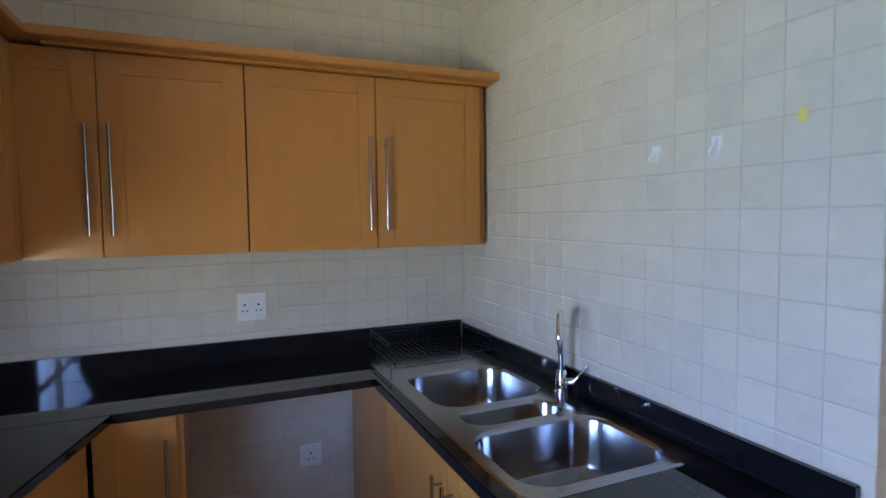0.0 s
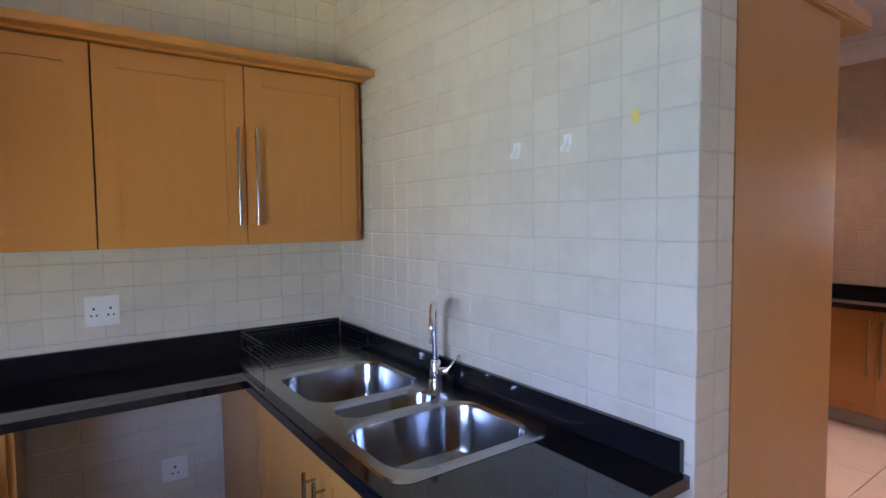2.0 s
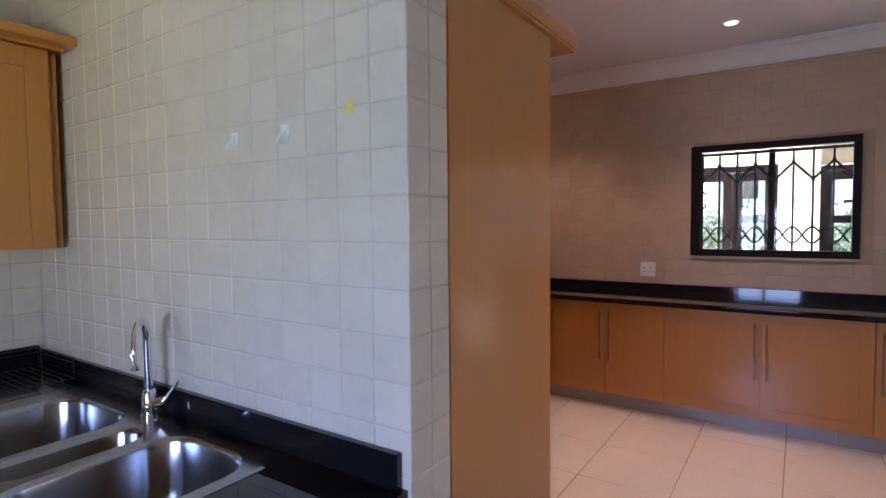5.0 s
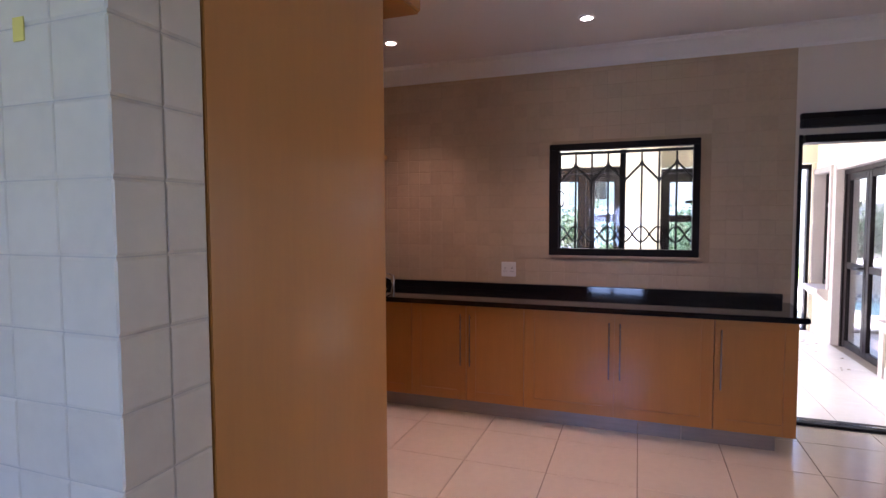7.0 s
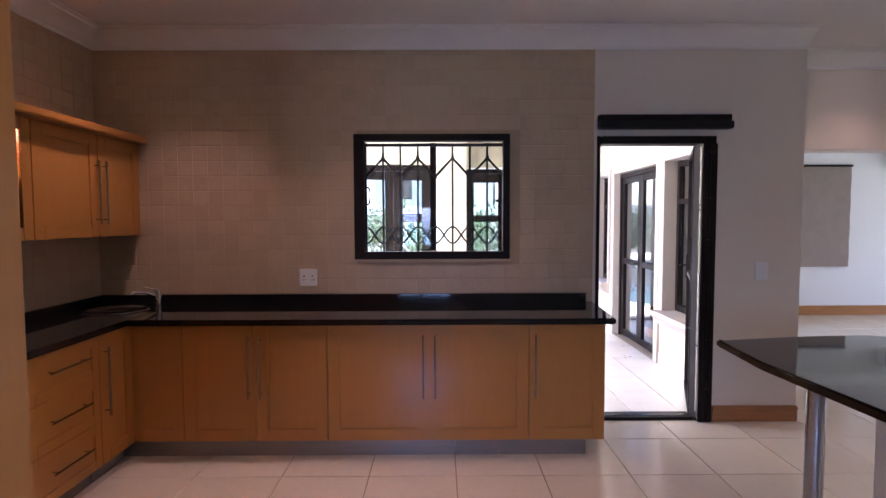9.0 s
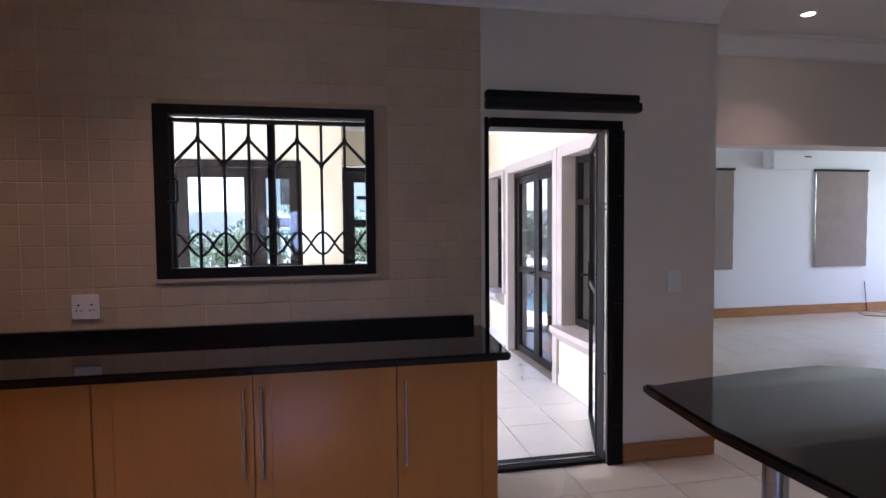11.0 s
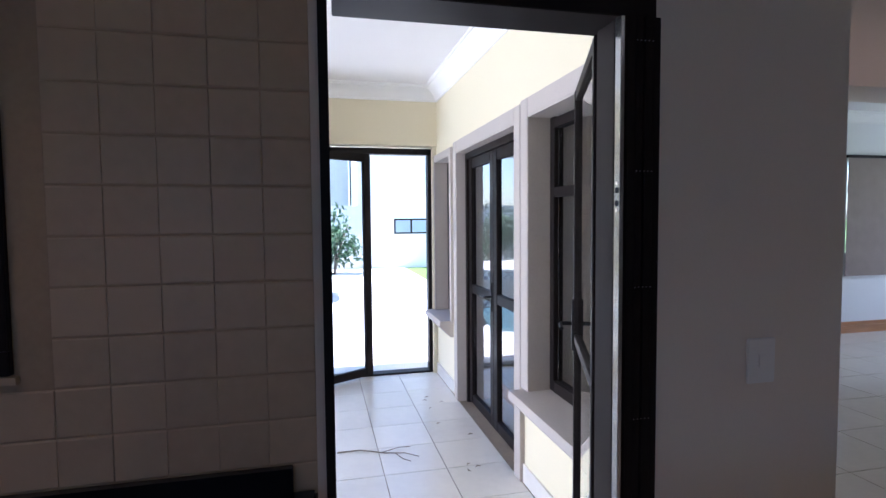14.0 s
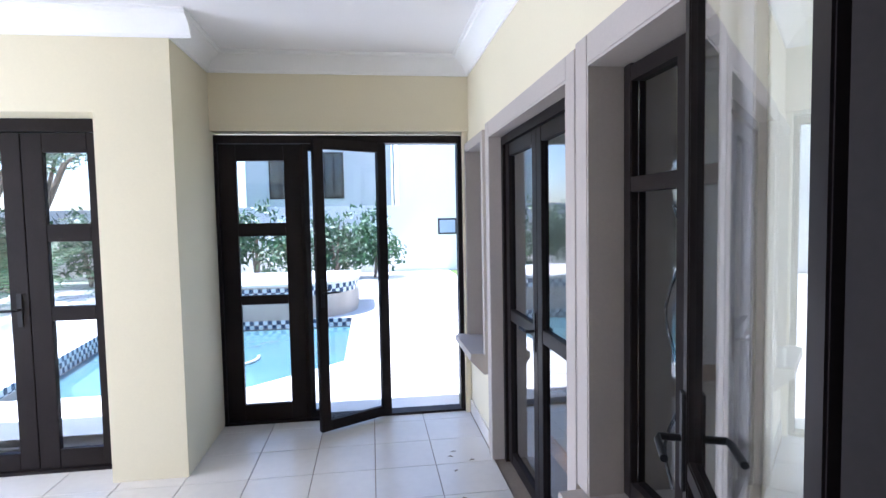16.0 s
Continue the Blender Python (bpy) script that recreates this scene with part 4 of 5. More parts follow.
# ---- sunroom: surrounds, sills, windows, doors ----
def surround(x0, x1, z0, z1, width, label):
    t = thing("trim_surround", ((x0 + x1) / 2, YS, z0), label, "surround", "", "structure")
    part("side", B(x0 - width, x0, YS - 0.001, YS + 0.03, z0, z1 + width, bevel=0.003), M_TAUPE, t)
    part("side", B(x1, x1 + width, YS - 0.001, YS + 0.03, z0, z1 + width, bevel=0.003), M_TAUPE, t)
    part("head", B(x0 + 0.0005, x1 - 0.0005, YS - 0.001, YS + 0.0295, z1, z1 + width, bevel=0.003), M_TAUPE, t)
    # reveal lining
    part("reveal", B(x0 + 0.0005, x0 + 0.008, -2.2, YS + 0.028, z0, z1), M_TAUPE, t)
    part("reveal", B(x1 - 0.008, x1 - 0.0005, -2.2, YS + 0.028, z0, z1), M_TAUPE, t)
    part("reveal", B(x0 + 0.008, x1 - 0.008, -2.2, YS + 0.028, z1 - 0.008, z1 - 0.0005), M_TAUPE, t)
    return t


surround(W2[0], W2[1], 0.565, 2.085, 0.10, "taupe plaster surround of the sunroom window")
surround(DR[0], DR[1], 0.0, 2.08, 0.092, "taupe plaster surround of the double door")
surround(W1[0], W1[1], 0.635, 2.09, 0.06, "taupe plaster surround of the narrow window")


def sloped_sill(x0, x1, z):
    bm = bmesh.new()
    prof = [(-2.2, z), (YS + 0.12, z - 0.005), (YS + 0.125, z - 0.05), (YS + 0.03, z - 0.15), (YS - 0.002, z - 0.15), (YS - 0.002, z - 0.004), (-2.2, z - 0.004)]
    rows = [[bm.verts.new((x, y, zz)) for y, zz in prof] for x in (x0, x1)]
    for i in range(len(prof)):
        j = (i + 1) % len(prof)
        bm.faces.new((rows[0][i], rows[0][j], rows[1][j], rows[1][i]))
    bm.faces.new(rows[0]), bm.faces.new(rows[1])
    solid("window_sill", bm, M_TAUPE, "taupe plaster window sill with a sloped underside", "sill", "structure")


sloped_sill(W2[0] - 0.05, W2[1] + 0.05, 0.575)
sloped_sill(W1[0] - 0.02, W1[1] + 0.04, 0.645)


def side_window(name, x0, x1, z0, z1, label):
    F = Face((0, -2.03, 0), (1, 0, 0), (0, 1, 0))
    t = thing(name, ((x0 + x1) / 2, -2.1, z0), label, "window", "", "structure")
    zt = z1 - 0.38
    part("window_frame", F.box(F.B(x0 + 0.009, x0 + 0.06, z0, z1, -0.03, 0.03, bevel=0.003), x1 - 0.06, x1 - 0.009, z0, z1, -0.03, 0.03, bevel=0.003), M_BRONZE, t)
    part("head", F.B(x0 + 0.06, x1 - 0.06, z1 - 0.06, z1 - 0.009, -0.03, 0.03), M_BRONZE, t)
    part("transom", F.B(x0 + 0.06, x1 - 0.06, zt - 0.05, zt, -0.03, 0.03), M_BRONZE, t)
    part("bottom_rail", F.B(x0 + 0.06, x1 - 0.06, z0, z0 + 0.06, -0.03, 0.03), M_BRONZE, t)
    part("mullion", F.B((x0 + x1) / 2 - 0.025, (x0 + x1) / 2 + 0.025, z0 + 0.06, zt - 0.05, -0.03, 0.03), M_BRONZE, t)
    part("mullion", F.B((x0 + x1) / 2 - 0.025, (x0 + x1) / 2 + 0.025, zt, z1 - 0.06, -0.03, 0.03), M_BRONZE, t)
    for a, b in ((x0 + 0.06, (x0 + x1) / 2 - 0.025), ((x0 + x1) / 2 + 0.025, x1 - 0.06)):
        for c_, d_ in ((z0 + 0.06, zt - 0.05), (zt, z1 - 0.06)):
            part("pane", F.B(a, b, c_, d_, -0.003, 0.003), M_GLASS, t).visible_shadow = False
        pts = [F.at((a + b) / 2 + 0.05 * math.sin(k * 0.9), z0 + 0.1 + (zt - z0 - 0.2) * k / 14, -0.05) for k in range(15)]
        part("security_bar", tube(bmesh.new(), pts, 0.006, 6), M_BLACK, t)


side_window("window_2", W2[0], W2[1], 0.577, 2.077, "bronze aluminium window with security bars in the sunroom")
side_window("window_3", W1[0], W1[1], 0.647, 2.082, "narrow bronze aluminium window in the sunroom")
mid = (DR[0] + DR[1]) / 2
dd = thing("door_2", (mid, -2.03, 0), "bronze aluminium frame of the closed double door", "door", "", "structure")
part("jamb", B(DR[0] + 0.009, DR[0] + 0.05, -2.03, -1.95, 0, 2.07), M_BRONZE, dd)
part("jamb", B(DR[1] - 0.05, DR[1] - 0.009, -2.03, -1.95, 0, 2.07), M_BRONZE, dd)
part("head", B(DR[0] + 0.05, DR[1] - 0.05, -2.03, -1.95, 2.02, 2.07), M_BRONZE, dd)
leaf("double_door_leaf", (DR[0] + 0.052, -1.99), (mid - 0.001, -1.99), 0.015, 2.017, [(0.93, 1.0)], 0.075, "closed glazed door leaf in bronze aluminium", "door", handle_z=None, group="double door leaves")
leaf("double_door_leaf", (DR[1] - 0.052, -1.99), (mid + 0.001, -1.99), 0.015, 2.017, [(0.93, 1.0)], 0.075, "closed glazed door leaf in bronze aluminium with a lever", "door", handle_z=0.97, handle_end=1, group="double door leaves")
# slatted trellis folded behind the double door
tr = thing("folded_trellis", (7.5, -2.2, 0), "dark folded security trellis behind the double door", "security gate")
for k in range(9):
    x = 7.42 + 0.055 * k
    part("bar", B(x, x + 0.014, -2.20, -2.185, 0.03, 2.0), M_BLACK, tr)

# east folding doors
fr = thing("door_3", (XE, -0.9, 0), "dark bronze aluminium frame of the folding doors", "door", "", "structure")
part("jamb", B(XE - 0.05, XE + 0.05, -1.855, -1.82, 0, 2.2), M_BRONZE, fr)
part("jamb", B(XE - 0.05, XE + 0.05, 0.005, 0.028, 0, 2.2), M_BRONZE, fr)
part("head", B(XE - 0.05, XE + 0.05, -1.855, 0.028, 2.165, 2.225), M_BRONZE, fr)
part("threshold", B(XE - 0.06, XE + 0.06, -1.855, 0.028, -0.006, 0.018), M_BRONZE, fr)
part("lining", B(XE - 0.1, XE + 0.1, -1.897, -1.857, 0, 2.24), M_CREAM, fr)
leaf("folding_door_leaf", (XE, 0.003), (XE, -0.60), 0.02, 2.16, [(0.93, 1.0), (1.46, 1.56)], 0.125, "closed folding door leaf with three panes", "door", handle_z=None, group="folding door leaves")
leaf("folding_door_leaf", (9.60, -1.245), (9.295, -0.725), 0.02, 2.16, [], 0.075, "open folding door leaf with one tall pane", "door", handle_z=1.05, group="folding door leaves")
leaf("folding_door_leaf", (9.70, -0.74), (9.60, -0.61), 0.02, 2.16, [], 0.05, "folded-back narrow door leaf", "door", group="folding door leaves")

# north bank of folding doors
nb = thing("door_4", (9.02, 2.0, 0), "dark bronze aluminium frame of the long folding doors", "door", "", "structure")
part("head", B(8.98, 9.08, 0.472, 3.5, 2.15, 2.228), M_BRONZE, nb)
part("threshold", B(8.98, 9.08, 0.472, 3.5, -0.006, 0.018), M_BRONZE, nb)
part("jamb", B(8.98, 9.08, 0.472, 0.50, 0.02, 2.148), M_BRONZE, nb)
leaf("folding_door_leaf", (9.03, 0.502), (9.03, 1.00), 0.02, 2.145, [(0.97, 1.06), (1.47, 1.58)], 0.12, "closed folding door leaf with three panes", "door", handle_z=None, group="folding door leaves")
for k in range(3):
    y = 1.004 + 0.82 * k
    leaf("folding_door_leaf", (9.03, y), (9.03, y + 0.815), 0.02, 2.145, [], 0.11, "closed folding door leaf with one tall pane", "door", handle_z=1.05 if k == 0 else None, handle_end=0, group="folding door leaves")

# twig on the sunroom floor
bm = bmesh.new()
tube(bm, [(7.9, -0.85, 0.006), (7.9, -1.0, 0.008), (7.82, -1.15, 0.007), (7.78, -1.28, 0.01), (7.72, -1.36, 0.006)], [0.005, 0.004, 0.004, 0.003, 0.002], 6)
tube(bm, [(7.8, -1.22, 0.007), (7.70, -1.25, 0.012), (7.66, -1.30, 0.006)], [0.003, 0.003, 0.002], 6)
tube(bm, [(7.83, -1.13, 0.007), (7.87, -1.25, 0.012), (7.88, -1.33, 0.006)], [0.003, 0.002, 0.002], 6)
solid("dry_twig", bm, M_TWIG, "dry grey twig lying on the sunroom floor", "twig")
for k in range(9):
    x, y = 6.9 + random.random() * 2.3, YS + 0.08 + random.random() * 0.22
    a = random.random() * 3.14
    bm = bmesh.new()
    tube(bm, [(x, y, 0.004), (x + 0.02 * math.cos(a), y + 0.02 * math.sin(a), 0.006), (x + 0.035 * math.cos(a + 0.4), y + 0.035 * math.sin(a + 0.4), 0.003)], [0.002, 0.0035, 0.001], 5)
    solid("dry_leaf", bm, M_TWIG, "small dry leaf on the sunroom floor", "leaf", group="leaves along the sunroom wall")

# ---- garden ----
ZG = -0.05
POOL = [(10.75, 2.35), (10.75, 0.1), (11.55, -0.78), (14.3, -0.78), (14.3, 2.75), (13.4, 2.70)]
bm = bmesh.new()
out = [bm.verts.new((x, y, ZG)) for x, y in ((9.2, -3.5), (9.2, 9.0), (22.0, 9.0), (22.0, -3.5))]
inn = [bm.verts.new((x, y, ZG)) for x, y in POOL]
ed = [bm.edges.new((c_[i], c_[(i + 1) % len(c_)])) for c_ in (out, inn) for i in range(len(c_))]
bmesh.ops.triangle_fill(bm, use_beauty=True, edges=ed)
for f in bm.faces:
    f.normal_update()
me = bpy.data.meshes.new("pavement")
bm.to_mesh(me)
bm.free()
me.materials.append(M_PAVE)
pave = tagged(new("pavement", me), "pale sunlit paving round the swimming pool", "paving", "", "structure")
solid("ground", B(-400, 500, -500, 500, -1.6, -1.55), M_GRASS, "flat ground reaching to the horizon", "ground", "structure")
for b in ((9.712, 10.2, -2.2, 0.028), (9.775, 10.2, 0.029, 0.47), (9.09, 10.2, 0.472, 4.5)):
    solid("pavement", B(*b, -0.06, 0.0, bevel=0.004), M_PAVE, "pale sunlit paving outside the folding doors", "paving", "structure")
lawn = bmesh.new()
for b in ((9.75, 22.0, -12, -3.5), (22.0, 60, -40, 40), (9.2, 22.0, 9.0, 40), (-30, 9.1, 4.6, 40), (-30, -0.9, -40, 4.5), (-0.9, 9.7, -40, -10.7)):
    box(lawn, *b, -0.4, ZG - 0.01)
solid("lawn", lawn, M_GRASS, "short green lawn round the house", "lawn", "stuff")
pool = thing("swimming_pool", (12.5, 1.0, -1.4), "swimming pool with turquoise water and a mosaic edge", "pool", "", "structure")
bm = bmesh.new()
bm.faces.new([bm.verts.new((x, y, ZG - 0.14)) for x, y in POOL])
part("water", bm, M_WATER, pool)


def mosaic(a, b, z0, rows, size, parent):
    """Two-tone rows of small tiles along the line a to b."""
    a, b = Vector((*a, 0)), Vector((*b, 0))
    u = (b - a).normalized()
    n = Vector((u.y, -u.x, 0))
    F = Face(a, u, n)
    bms = [bmesh.new(), bmesh.new()]
    cnt = int((b - a).length / size)
    for r in range(rows):
        for i in range(cnt):
            F.box(bms[(i + r) % 2], i * size + 0.003, (i + 1) * size - 0.003, z0 + r * size + 0.003, z0 + (r + 1) * size - 0.003, -0.01, 0.006)
    part("mosaic_tiles", bms[0], M_MOS_A, parent, "dark blue mosaic tiles", kind="stuff")
    part("mosaic_tiles", bms[1], M_MOS_B, parent, "pale mosaic tiles", kind="stuff")


for p, q in zip(POOL, POOL[1:] + POOL[:1]):
    bm = bmesh.new()
    v = [bm.verts.new(c_) for c_ in ((*p, ZG), (*q, ZG), (*q, -1.0), (*p, -1.0))]
    bm.faces.new(v)
    part("pool_wall", bm, M_STONE, pool)
mosaic((14.28, 2.75), (14.28, -0.78), ZG - 0.13, 2, 0.07, pool)
mosaic((10.75, 2.37), (13.4, 2.69), ZG - 0.13, 3, 0.07, pool)
spa = thing("raised_spa", (15.2, 1.0, ZG), "raised stone spa basin with mosaic bands behind the pool", "spa")
def spa_plan(r):
    """A straight front that rounds off towards the lawn; r is the corner radius."""
    c, k = (15.32, 0.15), 10
    arc = [(c[0] + r * math.cos(math.pi + math.pi / 2 * i / k), c[1] + r * math.sin(math.pi + math.pi / 2 * i / k)) for i in range(k + 1)]
    return arc + [(16.4, c[1] - r), (16.4, 2.75), (c[0] - r, 2.75)]


part("basin", prism(spa_plan(1.0), ZG, 0.50, 0.0), M_STONE, spa)
part("coping", prism(spa_plan(1.05), 0.502, 0.55, 0.01), M_PAVE, spa)
mosaic((14.31, 2.75), (14.31, 0.15), 0.34, 2, 0.07, spa)
rim = spa_plan(1.012)[:11]
for p, q in zip(rim, rim[1:]):
    mosaic(p, q, 0.34, 2, 0.0785, spa)
ring_pts = [(12.4 + 0.4 * math.cos(k * math.tau / 24), 0.75 + 0.4 * math.sin(k * math.tau / 24), ZG - 0.125) for k in range(20)]
solid("pool_hose", tube(bmesh.new(), ring_pts, 0.02, 8), M_PLASTIC, "white pool cleaner hose floating in a loop", "hose", smooth=True)


def leaves(bm, c, r, count, size, rng):
    for _ in range(count):
        d = Vector((rng.gauss(0, 1), rng.gauss(0, 1), rng.gauss(0, 1))).normalized() * (0.55 + 0.5 * rng.random())
        p = Vector(c) + Vector((d.x * r[0], d.y * r[1], d.z * r[2]))
        a = Vector((rng.gauss(0, 1), rng.gauss(0, 1), rng.gauss(0, 1))).normalized()
        b = a.orthogonal().normalized()
        s = size * (0.6 + 0.8 * rng.random())
        bm.faces.new([bm.verts.new(p + q) for q in (a * s, b * s * 0.45, -a * s, -b * s * 0.45)])


def bush(name, x, y, r, h, rng, label, count=900, size=0.09):
    t = thing(name, (x, y, ZG), label, "bush", "hedge bushes")
    bm = bmesh.new()
    for k in range(4):
        a = rng.random() * 6.28
        tube(bm, [(x, y, ZG), (x + 0.2 * r * math.cos(a), y + 0.2 * r * math.sin(a), ZG + h * 0.4), (x + 0.5 * r * math.cos(a), y + 0.5 * r * math.sin(a), ZG + h * 0.75)], [0.04, 0.03, 0.012], 6)
    part("stems", bm, M_BARK, t)
    bm = bmesh.new()
    for k in range(9):
        leaves(bm, (x + rng.uniform(-0.5, 0.5) * r, y + rng.uniform(-0.6, 0.6) * r, ZG + h * rng.uniform(0.3, 0.8)), (r * 0.55, r * 0.55, h * 0.26), count // 9, size, rng)
    part("foliage", bm, M_LEAF, t)


rng = random.Random(5)
for k in range(10):
    bush("hedge_bush", 20.3 + rng.uniform(-0.3, 0.3), -1.2 + k * 1.05, 0.85, rng.uniform(1.5, 2.1), rng, "dense green garden bush beyond the pool")
for k in range(9):
    bush("hedge_bush", 12.0 + k * 1.1, 8.3 + rng.uniform(-0.3, 0.3), 0.95, rng.uniform(1.9, 2.8), rng, "dense green garden bush along the boundary")


def cycad(x, y, z, n, length, rng):
    t = thing("cycad", (x, y, z), "green cycad with arching feathery fronds", "plant", "cycads by the pool")
    part("trunk", tube(bmesh.new(), [(x, y, z), (x, y, z + 0.3)], [0.16, 0.14], 10), M_BARK, t)
    for k in range(n):
        a = k * 2.4 + rng.random() * 0.3
        el = rng.uniform(0.35, 1.25)
        bm = bmesh.new()
        prev = Vector((x, y, z + 0.3))
        d = Vector((math.cos(a) * math.cos(el), math.sin(a) * math.cos(el), math.sin(el)))
        side = Vector((-math.sin(a), math.cos(a), 0))
        for s in range(16):
            d = (d + Vector((0, 0, -0.07))).normalized()
            p = prev + d * length / 16
            w = 0.20 * length * math.sin(math.pi * (s + 1.2) / 18)
            for sg in (1, -1):
                tip = p + side * sg * w + d * 0.06
                bm.faces.new([bm.verts.new(q) for q in (p, p + d * 0.025, tip)])
            prev = p
        part("frond", bm, M_PALM, t)


cycad(14.4, 4.2, ZG, 26, 1.3, rng)
cycad(16.4, 5.4, ZG, 26, 1.5, rng)
cycad(17.5, 3.9, ZG, 22, 1.1, rng)


def tree(x, y, h, rng):
    t = thing("tree", (x, y, ZG), "garden tree with several grey limbs and a loose crown", "tree")
    bm = bmesh.new()
    tips = []
    tube(bm, [(x, y, ZG), (x + 0.05, y, ZG + h * 0.2), (x, y + 0.05, ZG + h * 0.35)], [0.17, 0.13, 0.11], 10)
    for k in range(8):
        a = k * 0.8 + rng.random() * 0.5
        e = Vector((x + math.cos(a) * h * 0.28, y + math.sin(a) * h * 0.28, ZG + h * rng.uniform(0.65, 0.95)))
        m_ = Vector((x + math.cos(a) * h * 0.10, y + math.sin(a) * h * 0.10, ZG + h * 0.55))
        tube(bm, [(x, y, ZG + h * 0.30), m_, e], [0.08, 0.05, 0.015], 7)
        tips += [e, (e + m_) / 2]
    part("trunk", bm, M_BARK, t)
    bm = bmesh.new()
    for p in tips:
        leaves(bm, p, (h * 0.13, h * 0.13, h * 0.10), 170, 0.10, rng)
    part("crown", bm, M_LEAF, t)


tree(17.5, 6.8, 5.0, rng)
tree(21.0, 7.6, 6.0, rng)
tree(14.0, 7.6, 4.5, rng)


def house_window(F, u0, u1, v0, v1, parent, glass):
    w = part("window", F.B(u0, u1, v0, v1, -0.05, 0.02), M_BRONZE, parent, "dark window")
    mu = (u0 + u1) / 2
    for a, b in ((u0 + 0.05, mu - 0.03), (mu + 0.03, u1 - 0.05)):
        part("pane", F.B(a, b, v0 + 0.05, v1 - 0.05, 0.021, 0.026), glass, w)


hs = thing("outbuilding", (24.0, -6, ZG), "white rendered outbuilding with a small window", "building")
part("wall", B(22.0, 26.0, -12.0, -2.0, ZG - 0.3, 5.2), M_HOUSE, hs)
part("roof", B(21.8, 26.2, -12.2, -1.8, 5.2, 5.4), M_ROOF, hs)
FH = Face((22.0, 0, 0), (0, 1, 0), (-1, 0, 0))
house_window(FH, -4.35, -3.2, 1.07, 1.57, hs, M_SKYPANE)
h2 = thing("neighbour_house", (27.0, 6, ZG), "pale grey two-storey neighbouring house with dark windows", "house")
part("wall", B(25.0, 32.0, -1.9, 3.2, ZG - 0.3, 6.5), M_HOUSE_B, h2)
part("roof", B(24.7, 32.3, -2.0, 3.5, 6.5, 6.75), M_ROOF, h2)
F2 = Face((25.0, 0, 0), (0, 1, 0), (-1, 0, 0))
house_window(F2, -0.2, 0.5, 2.35, 4.0, h2, M_GLASS)
house_window(F2, 1.6, 2.4, 2.35, 4.0, h2, M_GLASS)
bw = thing("boundary_wall", (23, 5, ZG), "white rendered garden boundary wall", "wall")
part("wall_length", B(21.9, 22.05, -2.0, 9.4, ZG - 0.3, 2.0), M_HOUSE, bw)
part("wall_length", B(9.0, 21.9, 9.25, 9.4, ZG - 0.3, 2.0), M_HOUSE, bw)

# ---- tiles: walls and floors ----
def joined_tiles(name, F, us, vs, skip, material, label, parent, proud=0.008, gap=0.0022, side=0.0012):
    """The tiles of a wall as one mesh of separate pillowed islands."""
    verts, faces = [], []
    rt = random.Random(3)
    for u0, u1 in zip(us, us[1:]):
        for v0, v1 in zip(vs, vs[1:]):
            if skip(u0, u1, v0, v1):
                continue
            k = len(verts)
            j = rt.uniform(-0.0008, 0.0008)
            for ins, n in ((0, -0.004), (0, proud - 0.002 + j), (0.004, proud + j)):
                iu = side / 2 + ins * 0.3
                for a, b in ((u0 + iu, v0 + gap / 2 + ins), (u1 - iu, v0 + gap / 2 + ins), (u1 - iu, v1 - gap / 2 - ins), (u0 + iu, v1 - gap / 2 - ins)):
                    verts.append(F.at(a, b, n - proud))
            for r in (0, 4):
                for i in range(4):
                    faces.append((k + r + i, k + r + (i + 1) % 4, k + r + 4 + (i + 1) % 4, k + r + 4 + i))
            faces.append((k + 8, k + 9, k + 10, k + 11))
    me_ = bpy.data.meshes.new(name)
    base = where(parent)
    me_.from_pydata([tuple(v - base) for v in verts], [], faces)
    b_ = bmesh.new()
    b_.from_mesh(me_)
    bmesh.ops.recalc_face_normals(b_, faces=b_.faces)
    b_.to_mesh(me_)
    b_.free()
    me_.materials.append(material)
    ob = new(name, me_)
    ob.parent = parent
    return tagged(ob, label, "", "", "stuff")


def steps(a, b, s):
    out_ = [a]
    while out_[-1] + s < b - 0.01:
        out_.append(out_[-1] + s)
    return out_ + [b]


by_name = bpy.data.objects
TS = 0.1075
none = lambda *a: False
SZ = [1.463 + TS * k for k in range(-13, 13)]
# the tiles of the sink wall nearest to the walk, one by one
ws = by_name["wall_sink"]
tile_mesh = {}


def one_tile(F, u0, u1, v0, v1, parent, material, proud=0.008, gap=0.0022, thick=0.012):
    w, h = round(u1 - u0 - gap, 4), round(v1 - v0 - gap, 4)
    key = (w, h, material.name, tuple(F.n))
    if key not in tile_mesh:
        bm = bmesh.new()
        rings = []
        for ins, n in ((0, -0.004), (0, proud - 0.002), (0.004, proud)):
            iu = ins * 0.4
            rings.append([bm.verts.new(F.u * a + Vector((0, 0, b)) + F.n * (n - proud)) for a, b in ((-w / 2 + iu, -h / 2 + ins), (w / 2 - iu, -h / 2 + ins), (w / 2 - iu, h / 2 - ins), (-w / 2 + iu, h / 2 - ins))])
        for q, s in zip(rings, rings[1:]):
            for i in range(4):
                bm.faces.new((q[i], q[(i + 1) % 4], s[(i + 1) % 4], s[i]))
        bm.faces.new(rings[2])
        tile_mesh[key] = finish("tile", bm, material)
    ob = new("tile", tile_mesh[key])
    ob.parent = parent
    ob.location = F.at((u0 + u1) / 2, (v0 + v1) / 2, 0) - where(parent)


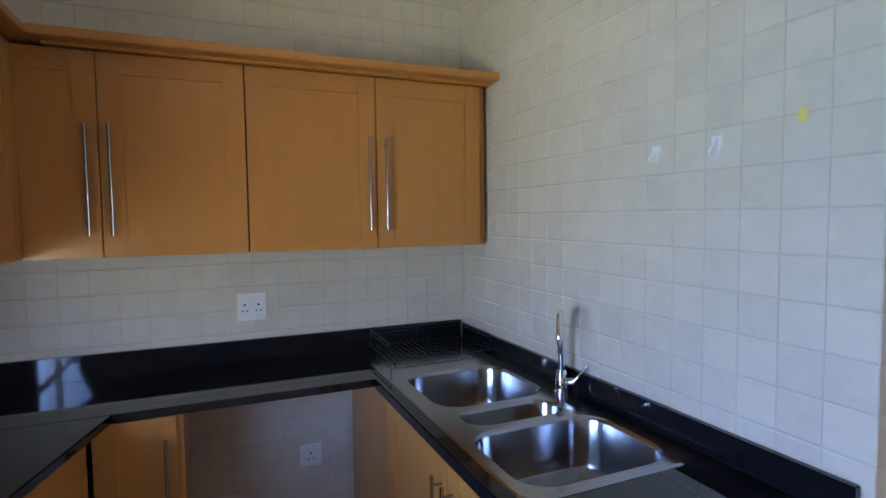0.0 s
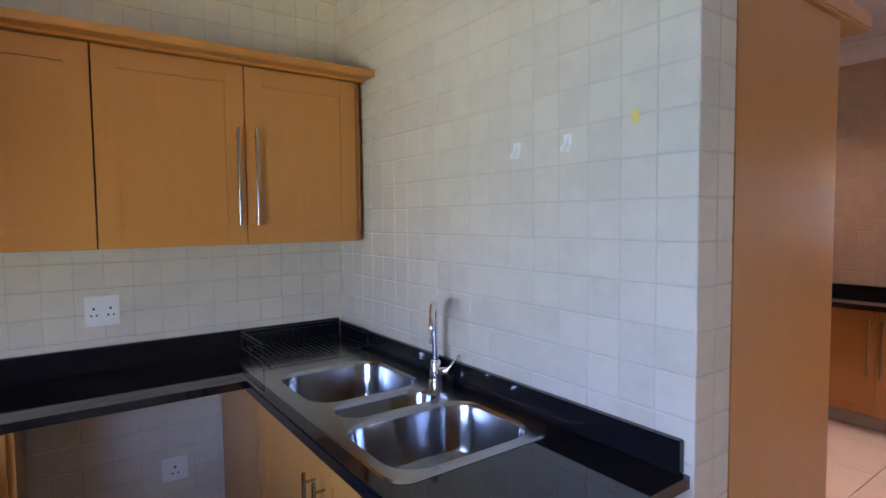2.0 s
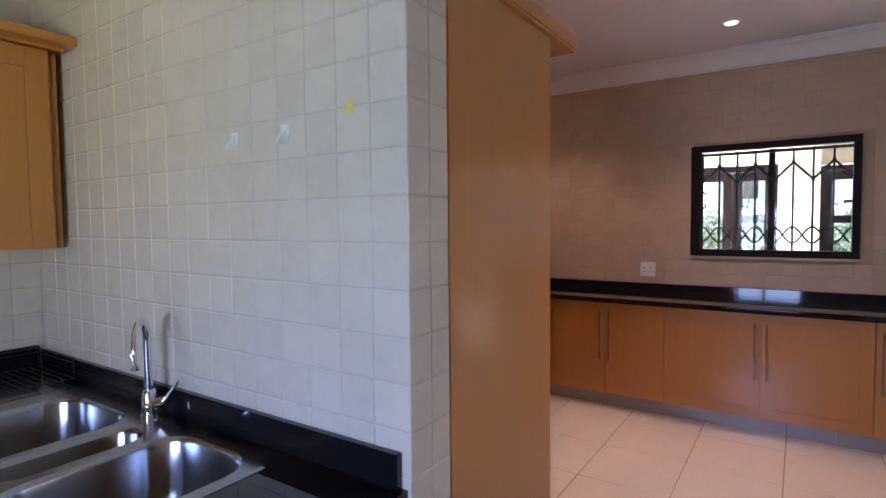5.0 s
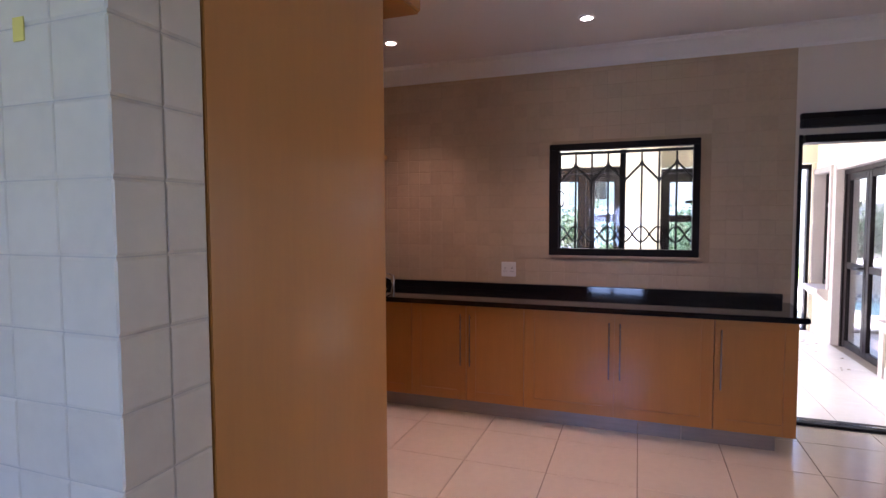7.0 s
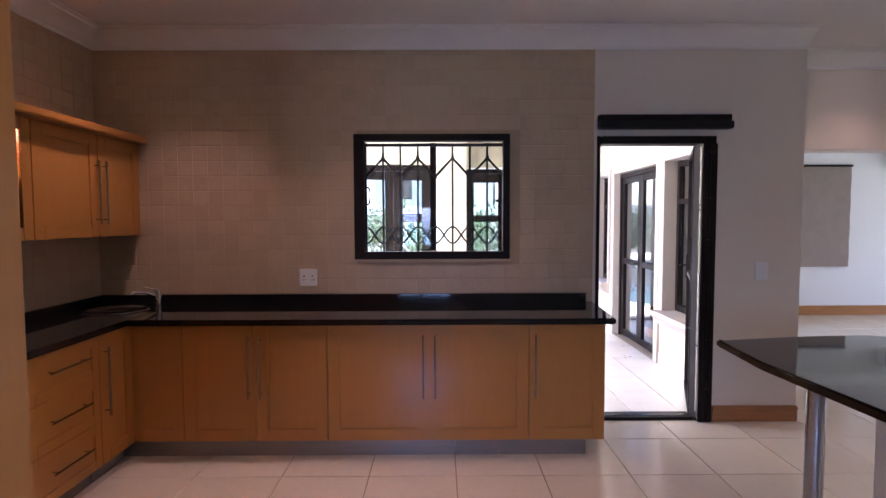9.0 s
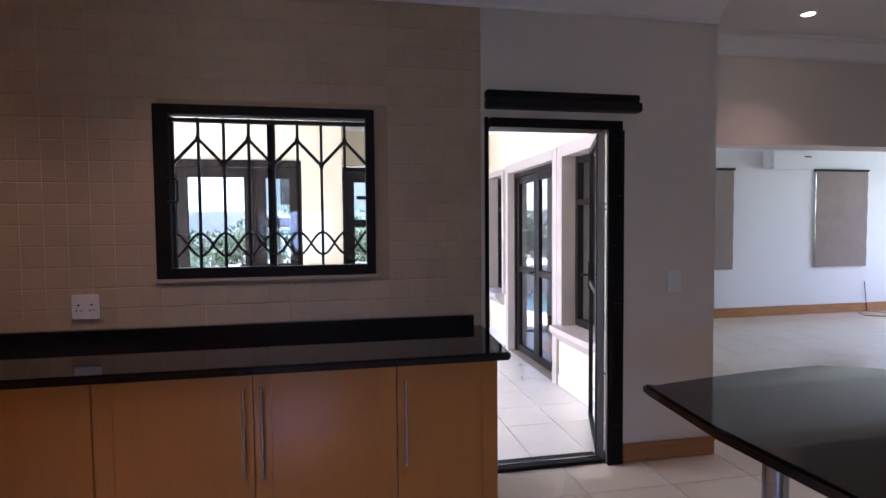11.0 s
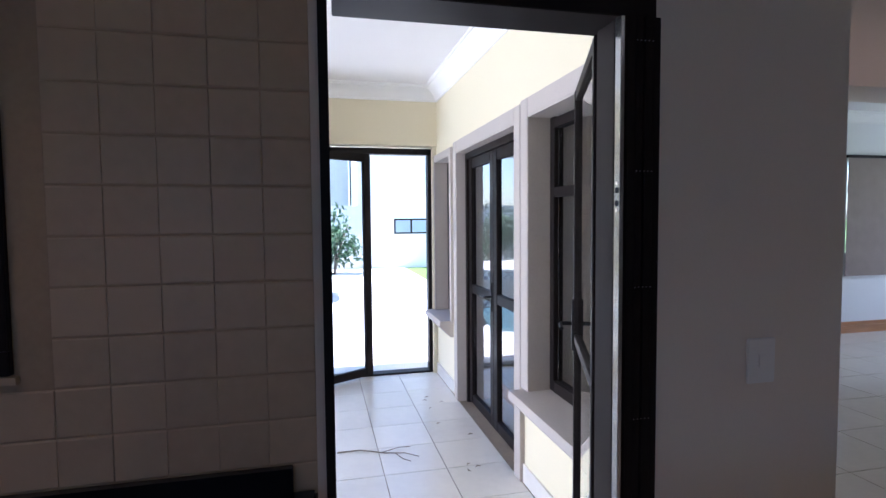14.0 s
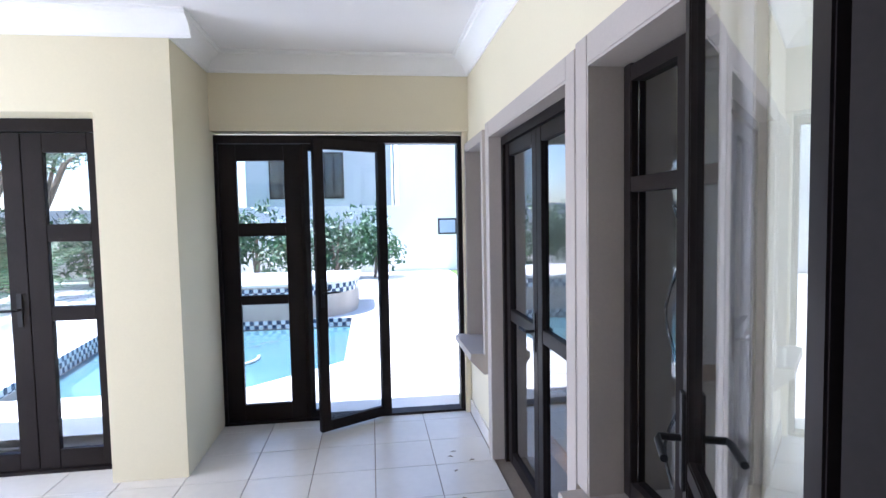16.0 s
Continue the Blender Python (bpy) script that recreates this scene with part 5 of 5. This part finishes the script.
US = steps(YE, YB, TS)
lo_z, hi_z = 0.98, 2.45
for u0, u1 in zip(US, US[1:]):
    for v0, v1 in zip(SZ, SZ[1:]):
        if lo_z < (v0 + v1) / 2 < hi_z:
            one_tile(FSW, u0, u1, v0, v1, ws, M_TILE)
joined_tiles("tiles", FSW, US, SZ, lambda a, b, c_, d_: lo_z < (c_ + d_) / 2 < hi_z, M_TILE, "cream glazed tiles", ws)
FWE = Face((0, YE, 0), (1, 0, 0), (0, -1, 0))
for u0, u1 in ((XS, 1.79), (1.79, 1.868)):
    for v0, v1 in zip(SZ, SZ[1:]):
        one_tile(FWE, u0, u1, v0, v1, ws, M_TILE)
joined_tiles("tiles", FBW, [XS - TS * k for k in range(22, -1, -1)], SZ, none, M_TILE, "cream glazed tiles", by_name["wall_back"])
KZ = [0.963 + TS * k for k in range(-3, 17)] + [2.76]
joined_tiles("tiles", FKW, steps(YT, YL, TS), KZ, lambda a, b, c_, d_: WY0 - 0.05 < (a + b) / 2 < WY1 + 0.03 and WZ0 - 0.04 < (c_ + d_) / 2 < WZ1 + 0.02, M_TILE_DIMLIT, "beige glazed tiles darkened for dim warm light", by_name["wall_window"], gap=0.0014, side=0.0005)
FNW = Face((0, YL, 0), (1, 0, 0), (0, -1, 0))
joined_tiles("tiles", FNW, [XW - TS * k for k in range(34, -1, -1)], KZ, none, M_TILE_DIMLIT, "beige glazed tiles darkened for dim warm light", by_name["wall_north"], gap=0.0014, side=0.0005)

# floor tiles: the nearest as pieces, the rest joined
slab = by_name["floor_slab"]
ft_mesh = {}


def floor_tile(x0, x1, y0, y1, material, gap=0.005):
    w, h = round(x1 - x0 - gap, 4), round(y1 - y0 - gap, 4)
    key = (w, h, material.name)
    if key not in ft_mesh:
        bm = bmesh.new()
        rings = [[bm.verts.new((a, b, z)) for a, b in ((-w / 2 + i, -h / 2 + i), (w / 2 - i, -h / 2 + i), (w / 2 - i, h / 2 - i), (-w / 2 + i, h / 2 - i))] for i, z in ((0, -0.012), (0, -0.0015), (0.0015, 0.0))]
        for q, s in zip(rings, rings[1:]):
            for i in range(4):
                bm.faces.new((q[i], q[(i + 1) % 4], s[(i + 1) % 4], s[i]))
        bm.faces.new(rings[2])
        ft_mesh[key] = finish("floor_tile", bm, material)
    ob = new("floor_tile", ft_mesh[key])
    ob.parent = slab
    ob.location = Vector(((x0 + x1) / 2, (y0 + y1) / 2, 0)) - where(slab)


T1 = 0.513
kx = [4.83 + T1 * k for k in range(-11, 3) if -0.75 < 4.83 + T1 * k < 5.6] + [XW + 0.03]
ky = [0.282 + T1 * k for k in range(-5, 6)]
for x0, x1 in zip(kx, kx[1:]):
    for y0, y1 in zip(ky, ky[1:]):
        floor_tile(x0, x1, y0, y1, M_FTILE)
T2 = 0.385
sx = [9.45 - T2 * k for k in range(10, -1, -1) if 9.45 - T2 * k > 5.85] + [9.62]
sx[0] = XO - 0.07
sy = [-1.115 + T2 * k for k in range(-2, 14)]
for x0, x1 in zip(sx, sx[1:]):
    for y0, y1 in zip(sy, sy[1:]):
        floor_tile(x0, x1, max(y0, YS), y1, M_STILE)
vts, fcs = [], []


def joined_floor(xs, ys, skip):
    for x0, x1 in zip(xs, xs[1:]):
        for y0, y1 in zip(ys, ys[1:]):
            if skip((x0 + x1) / 2, (y0 + y1) / 2):
                continue
            k = len(vts)
            for i, z in ((0, -0.012), (0, -0.0015), (0.0015, 0.0)):
                for a, b in ((x0 + 0.0025 + i, y0 + 0.0025 + i), (x1 - 0.0025 - i, y0 + 0.0025 + i), (x1 - 0.0025 - i, y1 - 0.0025 - i), (x0 + 0.0025 + i, y1 - 0.0025 - i)):
                    vts.append((a, b, z))
            for r in (0, 4):
                for i in range(4):
                    fcs.append((k + r + i, k + r + (i + 1) % 4, k + r + 4 + (i + 1) % 4, k + r + 4 + i))
            fcs.append((k + 8, k + 9, k + 10, k + 11))


gx = [4.83 + T1 * k for k in range(-11, 12)]
gy = [0.282 + T1 * k for k in range(-21, 6)]
joined_floor(gx, gy, lambda x, y: y > ky[0] or (x > XW + 0.3 and y > -2.2))
base = where(slab)
me = bpy.data.meshes.new("floor_tiles")
me.from_pydata([tuple(Vector(v) - base) for v in vts], [], fcs)
me.materials.append(M_FTILE)
ob = new("floor_tiles", me)
ob.parent = slab
tagged(ob, "polished cream floor tiles", "", "", "stuff")
